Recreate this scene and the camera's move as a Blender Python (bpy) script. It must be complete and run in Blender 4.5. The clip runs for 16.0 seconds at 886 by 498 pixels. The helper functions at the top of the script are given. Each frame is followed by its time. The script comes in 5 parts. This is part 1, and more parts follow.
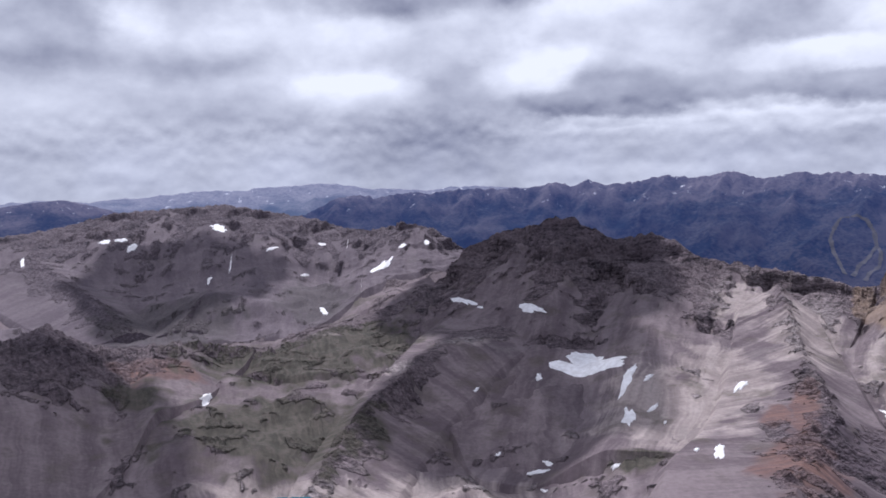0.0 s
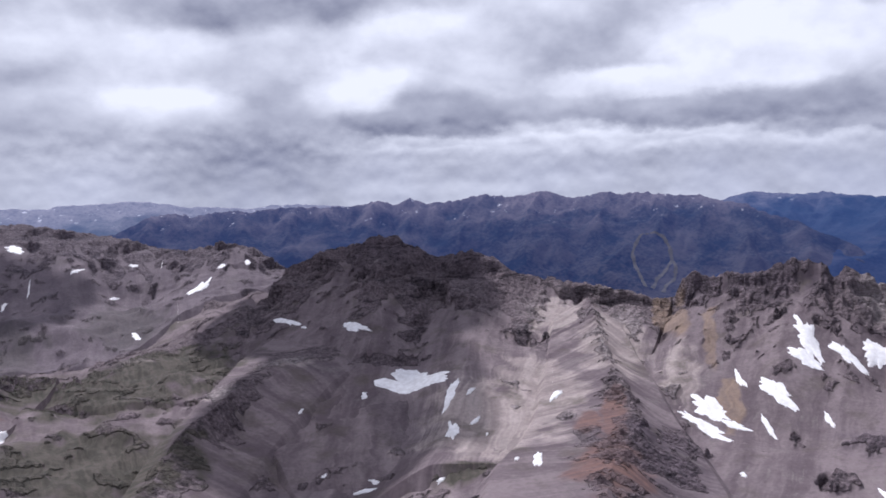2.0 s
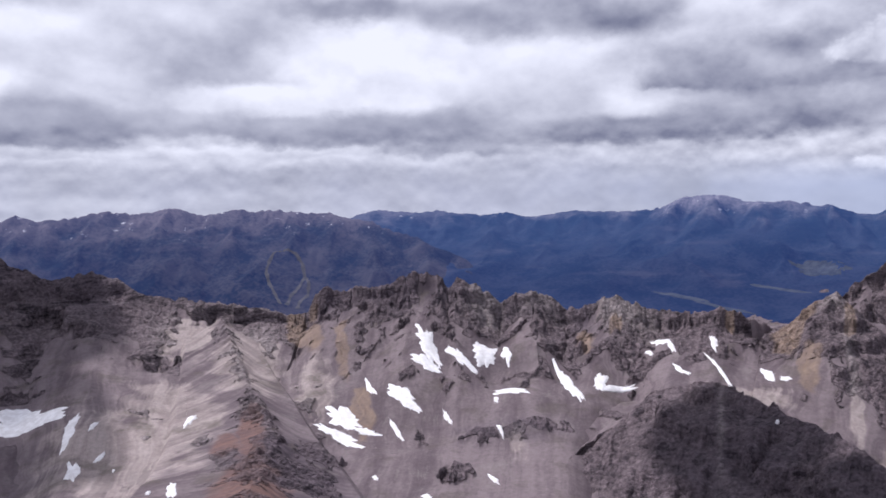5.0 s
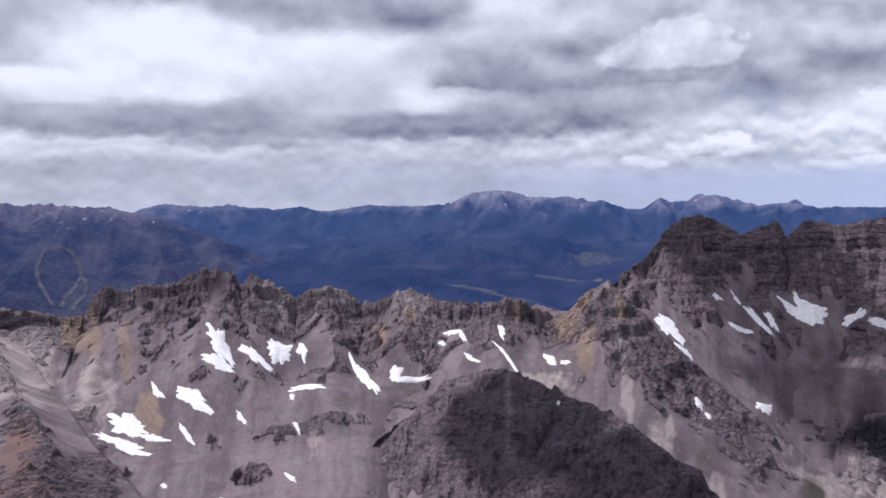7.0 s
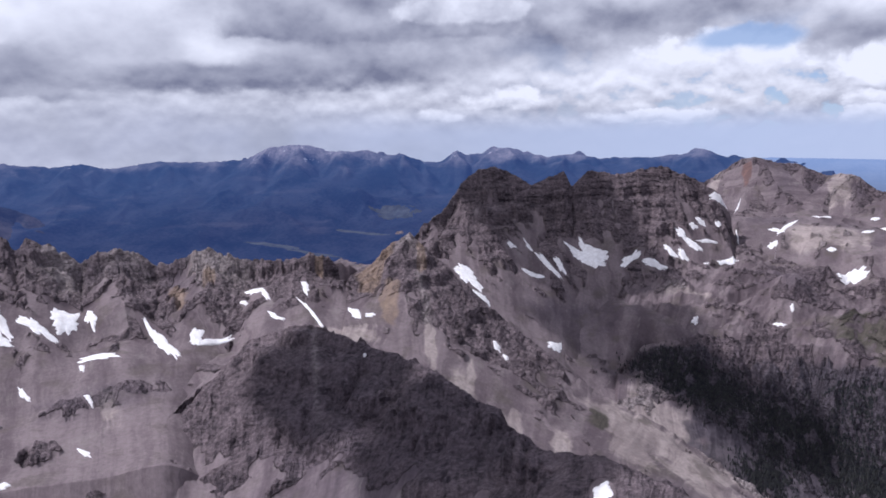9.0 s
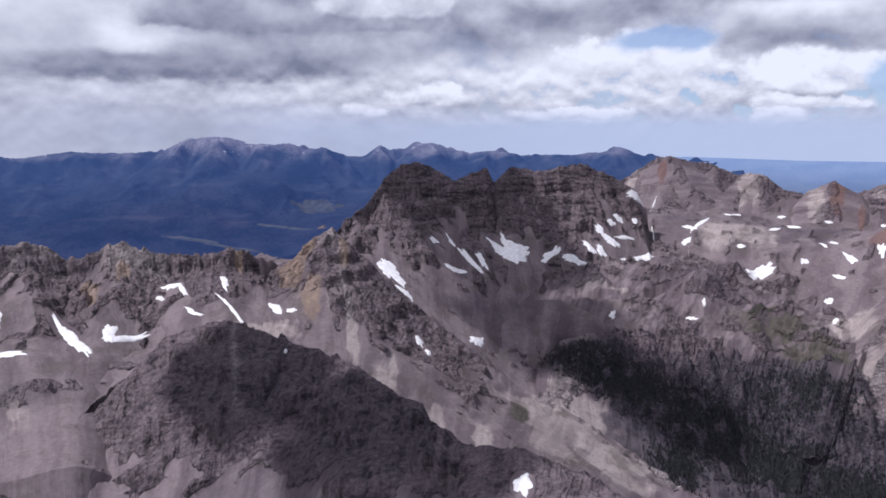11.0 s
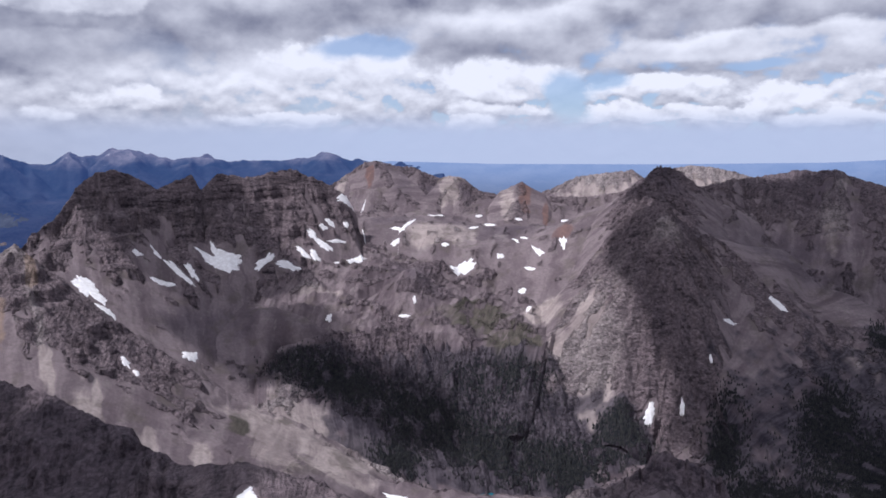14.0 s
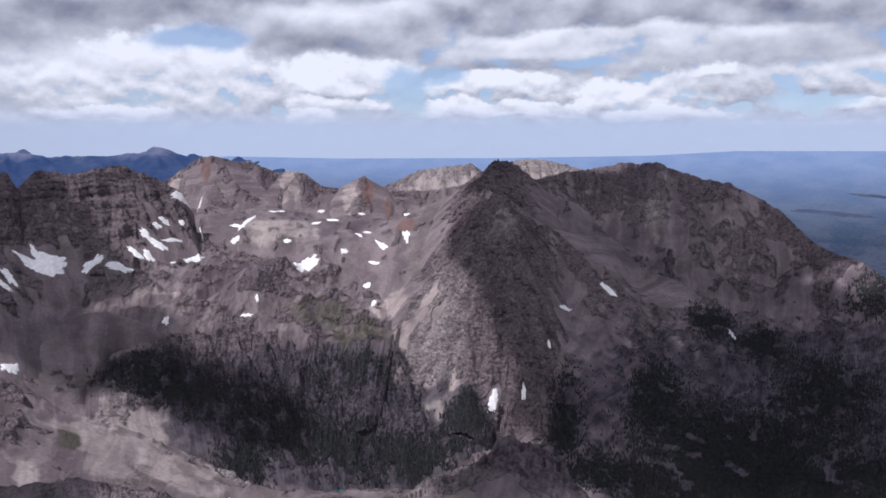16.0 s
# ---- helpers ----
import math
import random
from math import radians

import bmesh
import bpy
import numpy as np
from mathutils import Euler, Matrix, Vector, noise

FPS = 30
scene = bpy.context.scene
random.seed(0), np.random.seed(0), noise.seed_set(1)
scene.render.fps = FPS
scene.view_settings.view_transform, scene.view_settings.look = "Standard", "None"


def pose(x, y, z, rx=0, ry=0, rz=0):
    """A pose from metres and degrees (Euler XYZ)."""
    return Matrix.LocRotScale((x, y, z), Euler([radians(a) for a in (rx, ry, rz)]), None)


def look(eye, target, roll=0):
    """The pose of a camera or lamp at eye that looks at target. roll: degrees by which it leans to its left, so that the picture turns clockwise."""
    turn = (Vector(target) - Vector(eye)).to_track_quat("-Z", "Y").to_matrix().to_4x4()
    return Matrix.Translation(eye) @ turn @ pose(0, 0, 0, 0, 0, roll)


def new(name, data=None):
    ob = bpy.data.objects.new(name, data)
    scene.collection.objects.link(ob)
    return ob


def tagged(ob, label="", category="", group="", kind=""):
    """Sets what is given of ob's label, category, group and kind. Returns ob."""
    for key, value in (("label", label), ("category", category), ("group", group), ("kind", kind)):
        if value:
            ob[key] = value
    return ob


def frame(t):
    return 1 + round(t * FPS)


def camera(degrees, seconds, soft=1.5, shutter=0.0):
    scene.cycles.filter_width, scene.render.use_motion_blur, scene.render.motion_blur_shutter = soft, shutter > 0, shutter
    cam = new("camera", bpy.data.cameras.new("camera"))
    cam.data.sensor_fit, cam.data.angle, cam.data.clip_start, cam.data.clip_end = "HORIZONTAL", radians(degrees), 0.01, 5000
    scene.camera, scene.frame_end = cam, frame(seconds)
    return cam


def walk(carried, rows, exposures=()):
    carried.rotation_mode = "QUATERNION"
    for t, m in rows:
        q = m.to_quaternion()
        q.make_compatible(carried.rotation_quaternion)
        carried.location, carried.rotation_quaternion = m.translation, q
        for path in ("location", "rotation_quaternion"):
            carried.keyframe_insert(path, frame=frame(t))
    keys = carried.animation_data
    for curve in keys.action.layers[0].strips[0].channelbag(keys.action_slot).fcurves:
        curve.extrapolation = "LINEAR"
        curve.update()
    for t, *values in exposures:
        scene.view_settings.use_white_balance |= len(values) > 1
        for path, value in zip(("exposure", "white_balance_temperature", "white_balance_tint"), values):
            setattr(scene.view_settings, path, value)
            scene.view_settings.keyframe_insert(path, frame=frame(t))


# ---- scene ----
EYE = 800.0  # height of the eye over the lake
cam = camera(56.81, 16.0, soft=1.7)
PATH = [
    (0.0, pose(0, 0, EYE, 84.84, 1.90, -0.17)),
    (0.5, pose(0, 0, EYE, 85.09, 1.86, -3.06)),
    (1.0, pose(0, 0, EYE, 85.21, 1.98, -5.53)),
    (1.5, pose(0, 0, EYE, 85.48, 1.90, -8.81)),
    (2.0, pose(0, 0, EYE, 85.76, 1.60, -12.48)),
    (2.5, pose(0, 0, EYE, 85.75, 1.60, -14.60)),
    (3.0, pose(0, 0, EYE, 85.66, 1.67, -16.63)),
    (3.5, pose(0, 0, EYE, 85.71, 1.77, -21.83)),
    (4.0, pose(0, 0, EYE, 86.12, 2.06, -26.82)),
    (4.5, pose(0, 0, EYE, 86.73, 1.56, -32.06)),
    (5.0, pose(0, 0, EYE, 86.43, 1.02, -37.72)),
    (5.2, pose(0, 0, EYE, 86.33, 0.60, -39.38)),
    (7.3, pose(0, 0, EYE, 85.56, 0.38, -53.94)),
    (7.5, pose(0, 0, EYE, 85.29, 0.21, -55.00)),
    (8.0, pose(0, 0, EYE, 84.53, 0.68, -56.14)),
    (8.5, pose(0, 0, EYE, 83.62, 0.90, -61.29)),
    (9.0, pose(0, 0, EYE, 82.46, 1.06, -65.87)),
    (9.2, pose(0, 0, EYE, 82.72, 0.23, -66.55)),
    (11.3, pose(0, 0, EYE, 82.04, 0.09, -73.25)),
    (11.5, pose(0, 0, EYE, 82.32, -0.09, -75.08)),
    (12.0, pose(0, 0, EYE, 82.92, -0.44, -77.27)),
    (12.5, pose(0, 0, EYE, 83.16, 0.21, -78.71)),
    (13.0, pose(0, 0, EYE, 82.76, 0.33, -82.04)),
    (13.5, pose(0, 0, EYE, 82.24, -0.29, -86.92)),
    (14.0, pose(0, 0, EYE, 82.40, 0.16, -91.21)),
    (14.5, pose(0, 0, EYE, 81.88, 0.44, -94.20)),
    (15.0, pose(0, 0, EYE, 81.98, -0.27, -97.02)),
    (15.5, pose(0, 0, EYE, 82.31, -0.08, -99.28)),
    (16.0, pose(0, 0, EYE, 81.99, 0.13, -102.20)),
]
walk(cam, PATH, [(0.0, -0.16, 5600, 15), (5.0, -0.16, 5780, 16), (9.0, -0.2, 5650, 16), (16.0, -0.22, 5750, 14)])


# world, sun and exposure
SUN_TURN, SUN_HIGH = -14.0, 55.0  # bearing from +y towards +x, and elevation


def vec_sun():
    a, e = radians(SUN_TURN), radians(SUN_HIGH)
    return Vector((math.sin(a) * math.cos(e), math.cos(a) * math.cos(e), math.sin(e)))


class Nodes:
    """Short hand for a node tree."""

    def __init__(self, tree):
        self.tree = tree
        tree.nodes.clear()

    def add(self, kind, sockets=(), **props):
        n = self.tree.nodes.new(kind)
        for k, v in props.items():
            setattr(n, k, v)
        for k, v in dict(sockets).items():
            self.link(n.inputs[k], v)
        return n

    def link(self, socket, v):
        if hasattr(v, "is_output"):
            self.tree.links.new(v, socket)
        else:
            socket.default_value = v

    def math(self, op, a, b=0.0, c=0.0, clamp=False):
        n = self.tree.nodes.new("ShaderNodeMath")
        n.operation, n.use_clamp = op, clamp
        for i, v in enumerate((a, b, c)):
            self.link(n.inputs[i], v)
        return n.outputs[0]

    def vmath(self, op, a, b=(0, 0, 0)):
        n = self.tree.nodes.new("ShaderNodeVectorMath")
        n.operation = op
        self.link(n.inputs[0], a), self.link(n.inputs[1], b)
        return n.outputs[0]

    def scaled(self, v, s):
        n = self.tree.nodes.new("ShaderNodeVectorMath")
        n.operation = "SCALE"
        self.link(n.inputs[0], v), self.link(n.inputs[3], s)
        return n.outputs[0]

    def noise(self, v, scale, detail=4.0, rough=0.55, distort=0.0):
        return self.add("ShaderNodeTexNoise", {"Vector": v, "Scale": scale, "Detail": detail, "Roughness": rough, "Distortion": distort}).outputs[0]

    def span(self, v, a, b, c=0.0, d=1.0, soft=True):
        n = self.tree.nodes.new("ShaderNodeMapRange")
        n.interpolation_type = "SMOOTHSTEP" if soft else "LINEAR"
        for i, x in enumerate((v, a, b, c, d)):
            self.link(n.inputs[i], x)
        return n.outputs[0]

    def mix(self, f, a, b, how="MIX"):
        n = self.tree.nodes.new("ShaderNodeMix")
        n.data_type, n.blend_type = "RGBA", how
        for i, v in ((0, f), (6, a), (7, b)):
            self.link(n.inputs[i], (*v, 1) if isinstance(v, tuple) and len(v) == 3 else v)
        return n.outputs[2]


CLOUD_BANKS = []


def cloud_bank(turn, up, wide, high, top, under, soft):
    """A bank of cloud: bearing, elevation and reach in degrees, brightness of its top and underside, softness of its edge."""
    CLOUD_BANKS.append((turn, up, wide, high, top, under, soft))


# the wide grey and white masses first, the nearer and smaller ones over them
cloud_bank(-24.0, 10.0, 6.2, 2.61, 0.36, 0.20, 0.9)
cloud_bank(-19.1, 9.7, 2.5, 2.17, 0.85, 0.70, 0.8)
cloud_bank(-16.7, 8.3, 7.1, 1.52, 0.40, 0.22, 0.9)
cloud_bank(-8.1, 9.4, 6.7, 2.61, 0.95, 0.72, 0.9)
cloud_bank(-21.5, 4.0, 10.8, 3.04, 0.50, 0.44, 1.0)
cloud_bank(-12.5, 4.6, 5.8, 2.17, 0.42, 0.36, 1.0)
cloud_bank(1.0, 7.7, 4.2, 2.61, 0.60, 0.42, 0.9)
cloud_bank(-5.2, 6.0, 4.0, 1.65, 1.06, 0.72, 0.6)
cloud_bank(6.8, 6.9, 4.6, 2.61, 1.06, 0.80, 0.7)
cloud_bank(12.2, 10.1, 6.7, 1.74, 0.90, 0.70, 0.8)
cloud_bank(23.7, 8.7, 5.4, 1.96, 0.42, 0.28, 0.8)
cloud_bank(25.6, 6.7, 7.1, 1.39, 1.00, 0.80, 0.6)
cloud_bank(-0.7, 2.2, 8.3, 3.26, 0.20, 0.12, 1.0)
cloud_bank(17.9, 5.1, 7.9, 0.96, 0.45, 0.22, 0.6)
cloud_bank(11.0, 4.6, 7.5, 1.04, 0.34, 0.08, 0.5)
cloud_bank(26.3, 4.7, 5.4, 0.78, 0.30, 0.12, 0.6)
cloud_bank(23.7, 3.2, 9.2, 0.57, 0.86, 0.70, 0.6)
cloud_bank(13.2, -0.0, 7.5, 0.61, 0.75, 0.70, 0.8)
cloud_bank(1.5, 12.3, 10.8, 1.48, 0.30, 0.16, 0.8)
cloud_bank(33.5, 7.5, 5.0, 3.26, 1.06, 0.85, 0.5)
cloud_bank(39.2, 8.9, 4.2, 2.61, 0.95, 0.75, 0.7)
cloud_bank(39.2, 3.9, 5.8, 1.74, 0.42, 0.32, 0.9)
cloud_bank(25.0, 1.4, 25.0, 0.87, 0.44, 0.38, 1.0)
cloud_bank(30.6, 4.7, 8.7, 0.70, 0.30, 0.12, 0.5)
cloud_bank(25.0, 2.6, 18.7, 0.39, 0.78, 0.62, 0.7)
cloud_bank(34.2, 9.3, 7.9, 3.04, 1.08, 0.88, 0.6)
cloud_bank(41.6, 9.6, 5.0, 1.96, 0.98, 0.85, 0.6)
cloud_bank(57.2, 10.9, 6.2, 2.17, 0.80, 0.62, 0.8)
cloud_bank(51.1, 6.6, 4.2, 1.83, 0.95, 0.72, 0.6)
cloud_bank(32.4, 12.7, 5.0, 0.96, 0.30, 0.22, 0.7)
cloud_bank(44.8, 12.0, 10.8, 2.00, 0.24, 0.08, 0.5)
cloud_bank(12.7, 5.2, 5.0, 1.48, 0.32, 0.16, 0.6)
cloud_bank(31.4, 4.5, 6.2, 1.13, 0.36, 0.20, 0.6)
cloud_bank(62.3, 1.9, 7.9, 1.74, 0.62, 0.45, 0.8)
cloud_bank(63.3, 4.7, 7.1, 1.13, 0.30, 0.18, 0.7)
cloud_bank(53.7, 4.5, 11.2, 1.13, 0.26, 0.10, 0.6)
cloud_bank(34.7, 8.9, 8.7, 3.26, 1.00, 0.85, 0.8)
cloud_bank(45.4, 8.5, 7.1, 2.61, 0.92, 0.70, 0.8)
cloud_bank(77.2, 8.1, 11.2, 2.39, 0.34, 0.24, 0.9)
cloud_bank(50.6, 5.9, 2.5, 1.04, 0.88, 0.70, 0.5)
cloud_bank(61.5, 7.5, 10.4, 1.39, 0.24, 0.04, 0.45)
cloud_bank(67.6, 8.9, 3.3, 1.57, 0.74, 0.50, 0.35)
cloud_bank(52.9, 4.4, 10.8, 0.96, 0.22, 0.06, 0.6)
cloud_bank(59.9, 5.3, 7.9, 0.96, 0.32, 0.18, 0.7)
cloud_bank(34.5, 4.6, 9.6, 1.22, 0.30, 0.16, 0.7)
cloud_bank(73.8, 3.4, 9.6, 1.74, 0.74, 0.50, 0.7)
cloud_bank(82.0, 3.4, 8.7, 2.26, 0.98, 0.58, 0.5)
cloud_bank(69.3, 2.6, 2.7, 0.78, 0.92, 0.55, 0.4)
cloud_bank(81.4, 1.1, 2.5, 0.61, 0.98, 0.62, 0.35)
cloud_bank(93.1, 1.1, 1.9, 0.61, 0.95, 0.58, 0.4)
cloud_bank(98.0, 8.4, 9.2, 0.87, 0.84, 0.60, 0.8)
cloud_bank(60.2, 8.1, 11.2, 2.00, 0.28, 0.12, 0.7)
cloud_bank(67.9, 8.9, 3.1, 1.83, 0.72, 0.42, 0.4)
cloud_bank(95.2, 3.7, 5.0, 1.48, 0.90, 0.55, 0.45)
cloud_bank(81.4, 1.2, 2.5, 0.57, 0.96, 0.62, 0.35)
cloud_bank(65.5, 1.6, 1.4, 0.61, 0.88, 0.60, 0.4)
cloud_bank(93.8, 6.4, 5.8, 1.30, 0.36, 0.18, 0.6)
cloud_bank(110.4, 5.9, 10.0, 0.78, 0.88, 0.70, 0.6)
cloud_bank(108.6, 7.4, 10.0, 1.57, 0.34, 0.18, 0.7)
cloud_bank(84.5, 4.3, 4.8, 2.00, 0.95, 0.60, 0.45)
cloud_bank(94.9, 3.5, 4.8, 1.48, 0.98, 0.60, 0.4)
cloud_bank(105.2, 3.2, 4.6, 1.13, 1.04, 0.50, 0.3)
cloud_bank(103.4, 1.6, 2.4, 0.74, 0.96, 0.58, 0.3)
cloud_bank(113.9, 2.2, 3.0, 1.13, 1.02, 0.55, 0.35)
cloud_bank(118.4, 2.8, 2.7, 1.22, 1.02, 0.55, 0.35)
cloud_bank(108.5, 1.5, 3.5, 0.65, 0.92, 0.58, 0.35)
cloud_bank(95.0, 1.9, 3.5, 0.61, 0.92, 0.58, 0.4)
cloud_bank(79.5, 1.2, 3.7, 0.48, 0.95, 0.60, 0.35)
cloud_bank(106.9, 4.8, 5.4, 0.43, 0.36, 0.24, 0.6)
cloud_bank(116.0, 7.5, 14.6, 1.22, 0.36, 0.20, 0.6)
cloud_bank(113.5, 6.5, 12.5, 0.70, 0.88, 0.70, 0.6)
cloud_bank(119.4, 3.2, 3.7, 1.48, 1.02, 0.52, 0.35)
cloud_bank(120.4, 3.6, 2.1, 0.39, 0.45, 0.30, 0.5)
cloud_bank(108.6, 1.6, 2.8, 0.57, 0.92, 0.58, 0.35)
cloud_bank(117.3, 1.1, 4.0, 0.57, 0.92, 0.58, 0.4)
cloud_bank(125.5, 3.4, 8.7, 0.87, 0.50, 0.36, 0.7)
cloud_bank(128.0, 3.7, 6.2, 0.78, 0.80, 0.60, 0.6)
cloud_bank(125.7, 0.5, 4.8, 0.30, 0.78, 0.60, 0.5)
cloud_bank(129.4, 1.6, 1.7, 0.43, 0.88, 0.60, 0.4)
BLUE_HOLES = [(86.2, 6.0, 2.9, 0.75), (100.0, 2.7, 1.9, 1.98), (99.9, 3.0, 2.1, 1.70), (86.1, 6.1, 2.2, 0.71), (85.6, 6.0, 2.8, 0.80), (126.2, 2.0, 3.8, 0.57), (102.2, 4.1, 1.9, 0.94), (112.0, 4.8, 2.8, 0.47)]


def make_world():
    world = bpy.data.worlds.new("sky")
    world.use_nodes = True
    N = Nodes(world.node_tree)
    way = N.add("ShaderNodeTexCoord").outputs["Generated"]
    x, y, z = N.add("ShaderNodeSeparateXYZ", {0: way}).outputs
    sky = N.add("ShaderNodeTexSky", sky_type="NISHITA", sun_disc=False, sun_elevation=radians(SUN_HIGH), sun_rotation=radians(SUN_TURN), altitude=3500.0)
    blue = N.scaled(sky.outputs[0], 0.11)
    # degrees round and up
    turn = N.math("MULTIPLY", N.math("ARCTAN2", x, y), 180 / math.pi)
    up = N.math("MULTIPLY", N.math("ARCSINE", z), 180 / math.pi)
    # billows, smaller and flatter towards the horizon
    size = N.span(up, 0.0, 8.0, 0.22, 1.0, False)
    near = N.vmath("MULTIPLY", way, (1.0, 1.0, 1.5))
    far = N.vmath("MULTIPLY", way, (2.2, 2.2, 3.6))
    swirl = N.add("ShaderNodeTexNoise", {"Vector": near, "Scale": 8.0, "Detail": 7.0, "Roughness": 0.55}).outputs["Color"]
    swirl_low = N.add("ShaderNodeTexNoise", {"Vector": far, "Scale": 8.0, "Detail": 6.0, "Roughness": 0.55}).outputs["Color"]
    swirl = N.mix(N.span(up, 3.0, 6.5), swirl_low, swirl)
    shift = N.scaled(N.vmath("MULTIPLY", N.vmath("SUBTRACT", swirl, (0.5, 0.5, 0.5)), (9.0, 4.0, 0.0)), size)
    at = N.vmath("ADD", N.add("ShaderNodeCombineXYZ", {0: turn, 1: up}).outputs[0], shift)
    # lumps lit from above
    lump = N.noise(N.vmath("ADD", near, (4.0, 1.0, 0.0)), 11.0, 5.0, 0.5)
    lump_over = N.noise(N.vmath("ADD", near, (4.0, 1.0, 0.035)), 11.0, 5.0, 0.5)
    small = N.noise(N.vmath("ADD", far, (1.0, 6.0, 0.0)), 12.0, 4.0, 0.48)
    small_over = N.noise(N.vmath("ADD", far, (1.0, 6.0, 0.028)), 12.0, 4.0, 0.48)
    high = N.span(up, 2.5, 6.5)
    relief = N.math("ADD", N.math("MULTIPLY", N.math("SUBTRACT", lump, lump_over), high), N.math("MULTIPLY", N.math("SUBTRACT", small, small_over), N.math("SUBTRACT", 1.0, high)))
    body = N.math("ADD", N.math("MULTIPLY", lump, high), N.math("MULTIPLY", small, N.math("SUBTRACT", 1.0, high)))
    # round heads of the heaped clouds
    heads = N.add("ShaderNodeTexVoronoi", {"Vector": N.vmath("ADD", N.vmath("MULTIPLY", way, (1.0, 1.0, 1.25)), N.scaled(N.vmath("SUBTRACT", swirl, (0.5, 0.5, 0.5)), 0.05)), "Scale": 24.0, "Detail": 3.0, "Roughness": 0.6, "Smoothness": 0.35}, feature="SMOOTH_F1", normalize=True).outputs["Distance"]
    heads = N.math("MULTIPLY", N.math("SUBTRACT", 0.36, heads), N.span(turn, 35.0, 70.0, 0.7, 1.0))
    base = N.span(turn, 40.0, 75.0, 0.58, 0.46)
    tone = N.math("ADD", base, N.math("MULTIPLY", N.math("SUBTRACT", body, 0.5), 0.5))
    # bearing, elevation and brightness go through the banks together, one after the other
    px, py, pz = N.add("ShaderNodeSeparateXYZ", {0: at}).outputs
    carry = N.add("ShaderNodeCombineXYZ", {0: px, 1: py, 2: tone}).outputs[0]
    grain_here = N.math("MULTIPLY", N.math("SUBTRACT", body, 0.5), 0.35)
    for a, e, ra, re, top, under, soft in CLOUD_BANKS:
        px, py, tone = N.add("ShaderNodeSeparateXYZ", {0: carry}).outputs
        u = N.math("MULTIPLY_ADD", px, 1 / ra, -a / ra)
        v = N.math("MULTIPLY_ADD", py, 1 / re, -e / re)
        d = N.math("SQRT", N.math("MULTIPLY_ADD", u, u, N.math("MULTIPLY", v, v)))
        if soft < 0.5:
            # level undersides
            d = N.math("MAXIMUM", N.math("SUBTRACT", d, N.math("MULTIPLY", heads, 1.7)), N.math("MULTIPLY", v, -1.9))
        w = N.span(d, 1.0 + 0.45 * soft, 1.0 - 0.85 * soft)
        own = N.math("ADD", N.span(v, -0.8, 0.55, under, top), grain_here if soft >= 0.5 else N.math("MULTIPLY", heads, 1.1))
        n = N.tree.nodes.new("ShaderNodeMix")
        for i, q in ((0, w), (2, tone), (3, own)):
            N.link(n.inputs[i], q)
        carry = N.add("ShaderNodeCombineXYZ", {0: px, 1: py, 2: n.outputs[0]}).outputs[0]
    tone = N.add("ShaderNodeSeparateXYZ", {0: carry}).outputs[2]
    tone = N.math("ADD", tone, N.math("MULTIPLY", relief, N.span(turn, 40.0, 80.0, 0.65, 1.3)))
    cloud = N.mix(N.span(tone, 0.0, 1.0, 0.0, 1.0, False), (0.235, 0.24, 0.31), (1.04, 1.02, 1.03))
    # gaps of blue low over the plain
    gap = N.math("MULTIPLY", N.math("MULTIPLY", N.span(turn, 66.0, 92.0), N.span(body, 0.50, 0.40)), N.math("MULTIPLY", N.span(up, 8.0, 5.5), N.span(tone, 0.75, 0.5)))
    for a, e, ra, re in BLUE_HOLES:
        n = N.tree.nodes.new("ShaderNodeVectorMath")
        n.operation = "MULTIPLY_ADD"
        N.link(n.inputs[0], at)
        n.inputs[1].default_value, n.inputs[2].default_value = (1 / ra, 1 / re, 0), (-a / ra, -e / re, 0)
        gap = N.math("MAXIMUM", gap, N.span(N.add("ShaderNodeVectorMath", {0: n.outputs[0]}, operation="LENGTH").outputs["Value"], 1.2, 0.5))
    col = N.mix(N.math("MULTIPLY", gap, 0.85), cloud, N.mix(0.35, blue, (0.52, 0.62, 0.86)))
    # haze and falling rain along the horizon
    haze = N.mix(N.span(turn, 35.0, 90.0), (0.47, 0.475, 0.55), (0.58, 0.64, 0.79))
    rain = N.noise(N.add("ShaderNodeCombineXYZ", {0: N.math("MULTIPLY", turn, 0.14), 1: N.math("MULTIPLY", up, 0.12), 2: 4.0}).outputs[0], 1.0, 3.0, 0.5)
    haze = N.scaled(haze, N.span(N.math("ADD", N.math("MULTIPLY", N.math("SUBTRACT", rain, 0.5), N.span(turn, 75.0, 50.0)), 0.5), 0.32, 0.68, 0.82, 1.22))
    col = N.mix(N.math("MULTIPLY", N.span(up, N.span(turn, 35.0, 75.0, 4.2, 2.3), 0.2), N.span(turn, 20.0, 75.0, 0.45, 0.95)), col, haze)
    back = N.add("ShaderNodeBackground", {"Color": col, "Strength": 1.0})
    N.add("ShaderNodeOutputWorld", {"Surface": back.outputs[0]})
    scene.world = world


make_world()
sun = new("sun", bpy.data.lights.new("sun", "SUN"))
sun.data.energy, sun.data.angle, sun.data.color = 5.0, radians(1.2), (1.0, 0.935, 0.845)
sun.matrix_world = look(vec_sun() * 4000, (0, 0, 0))



# ---- noise on arrays ----
HASH = np.random.RandomState(7).permutation(4096)
GRAD = np.random.RandomState(8).uniform(0, 2 * np.pi, 4096)


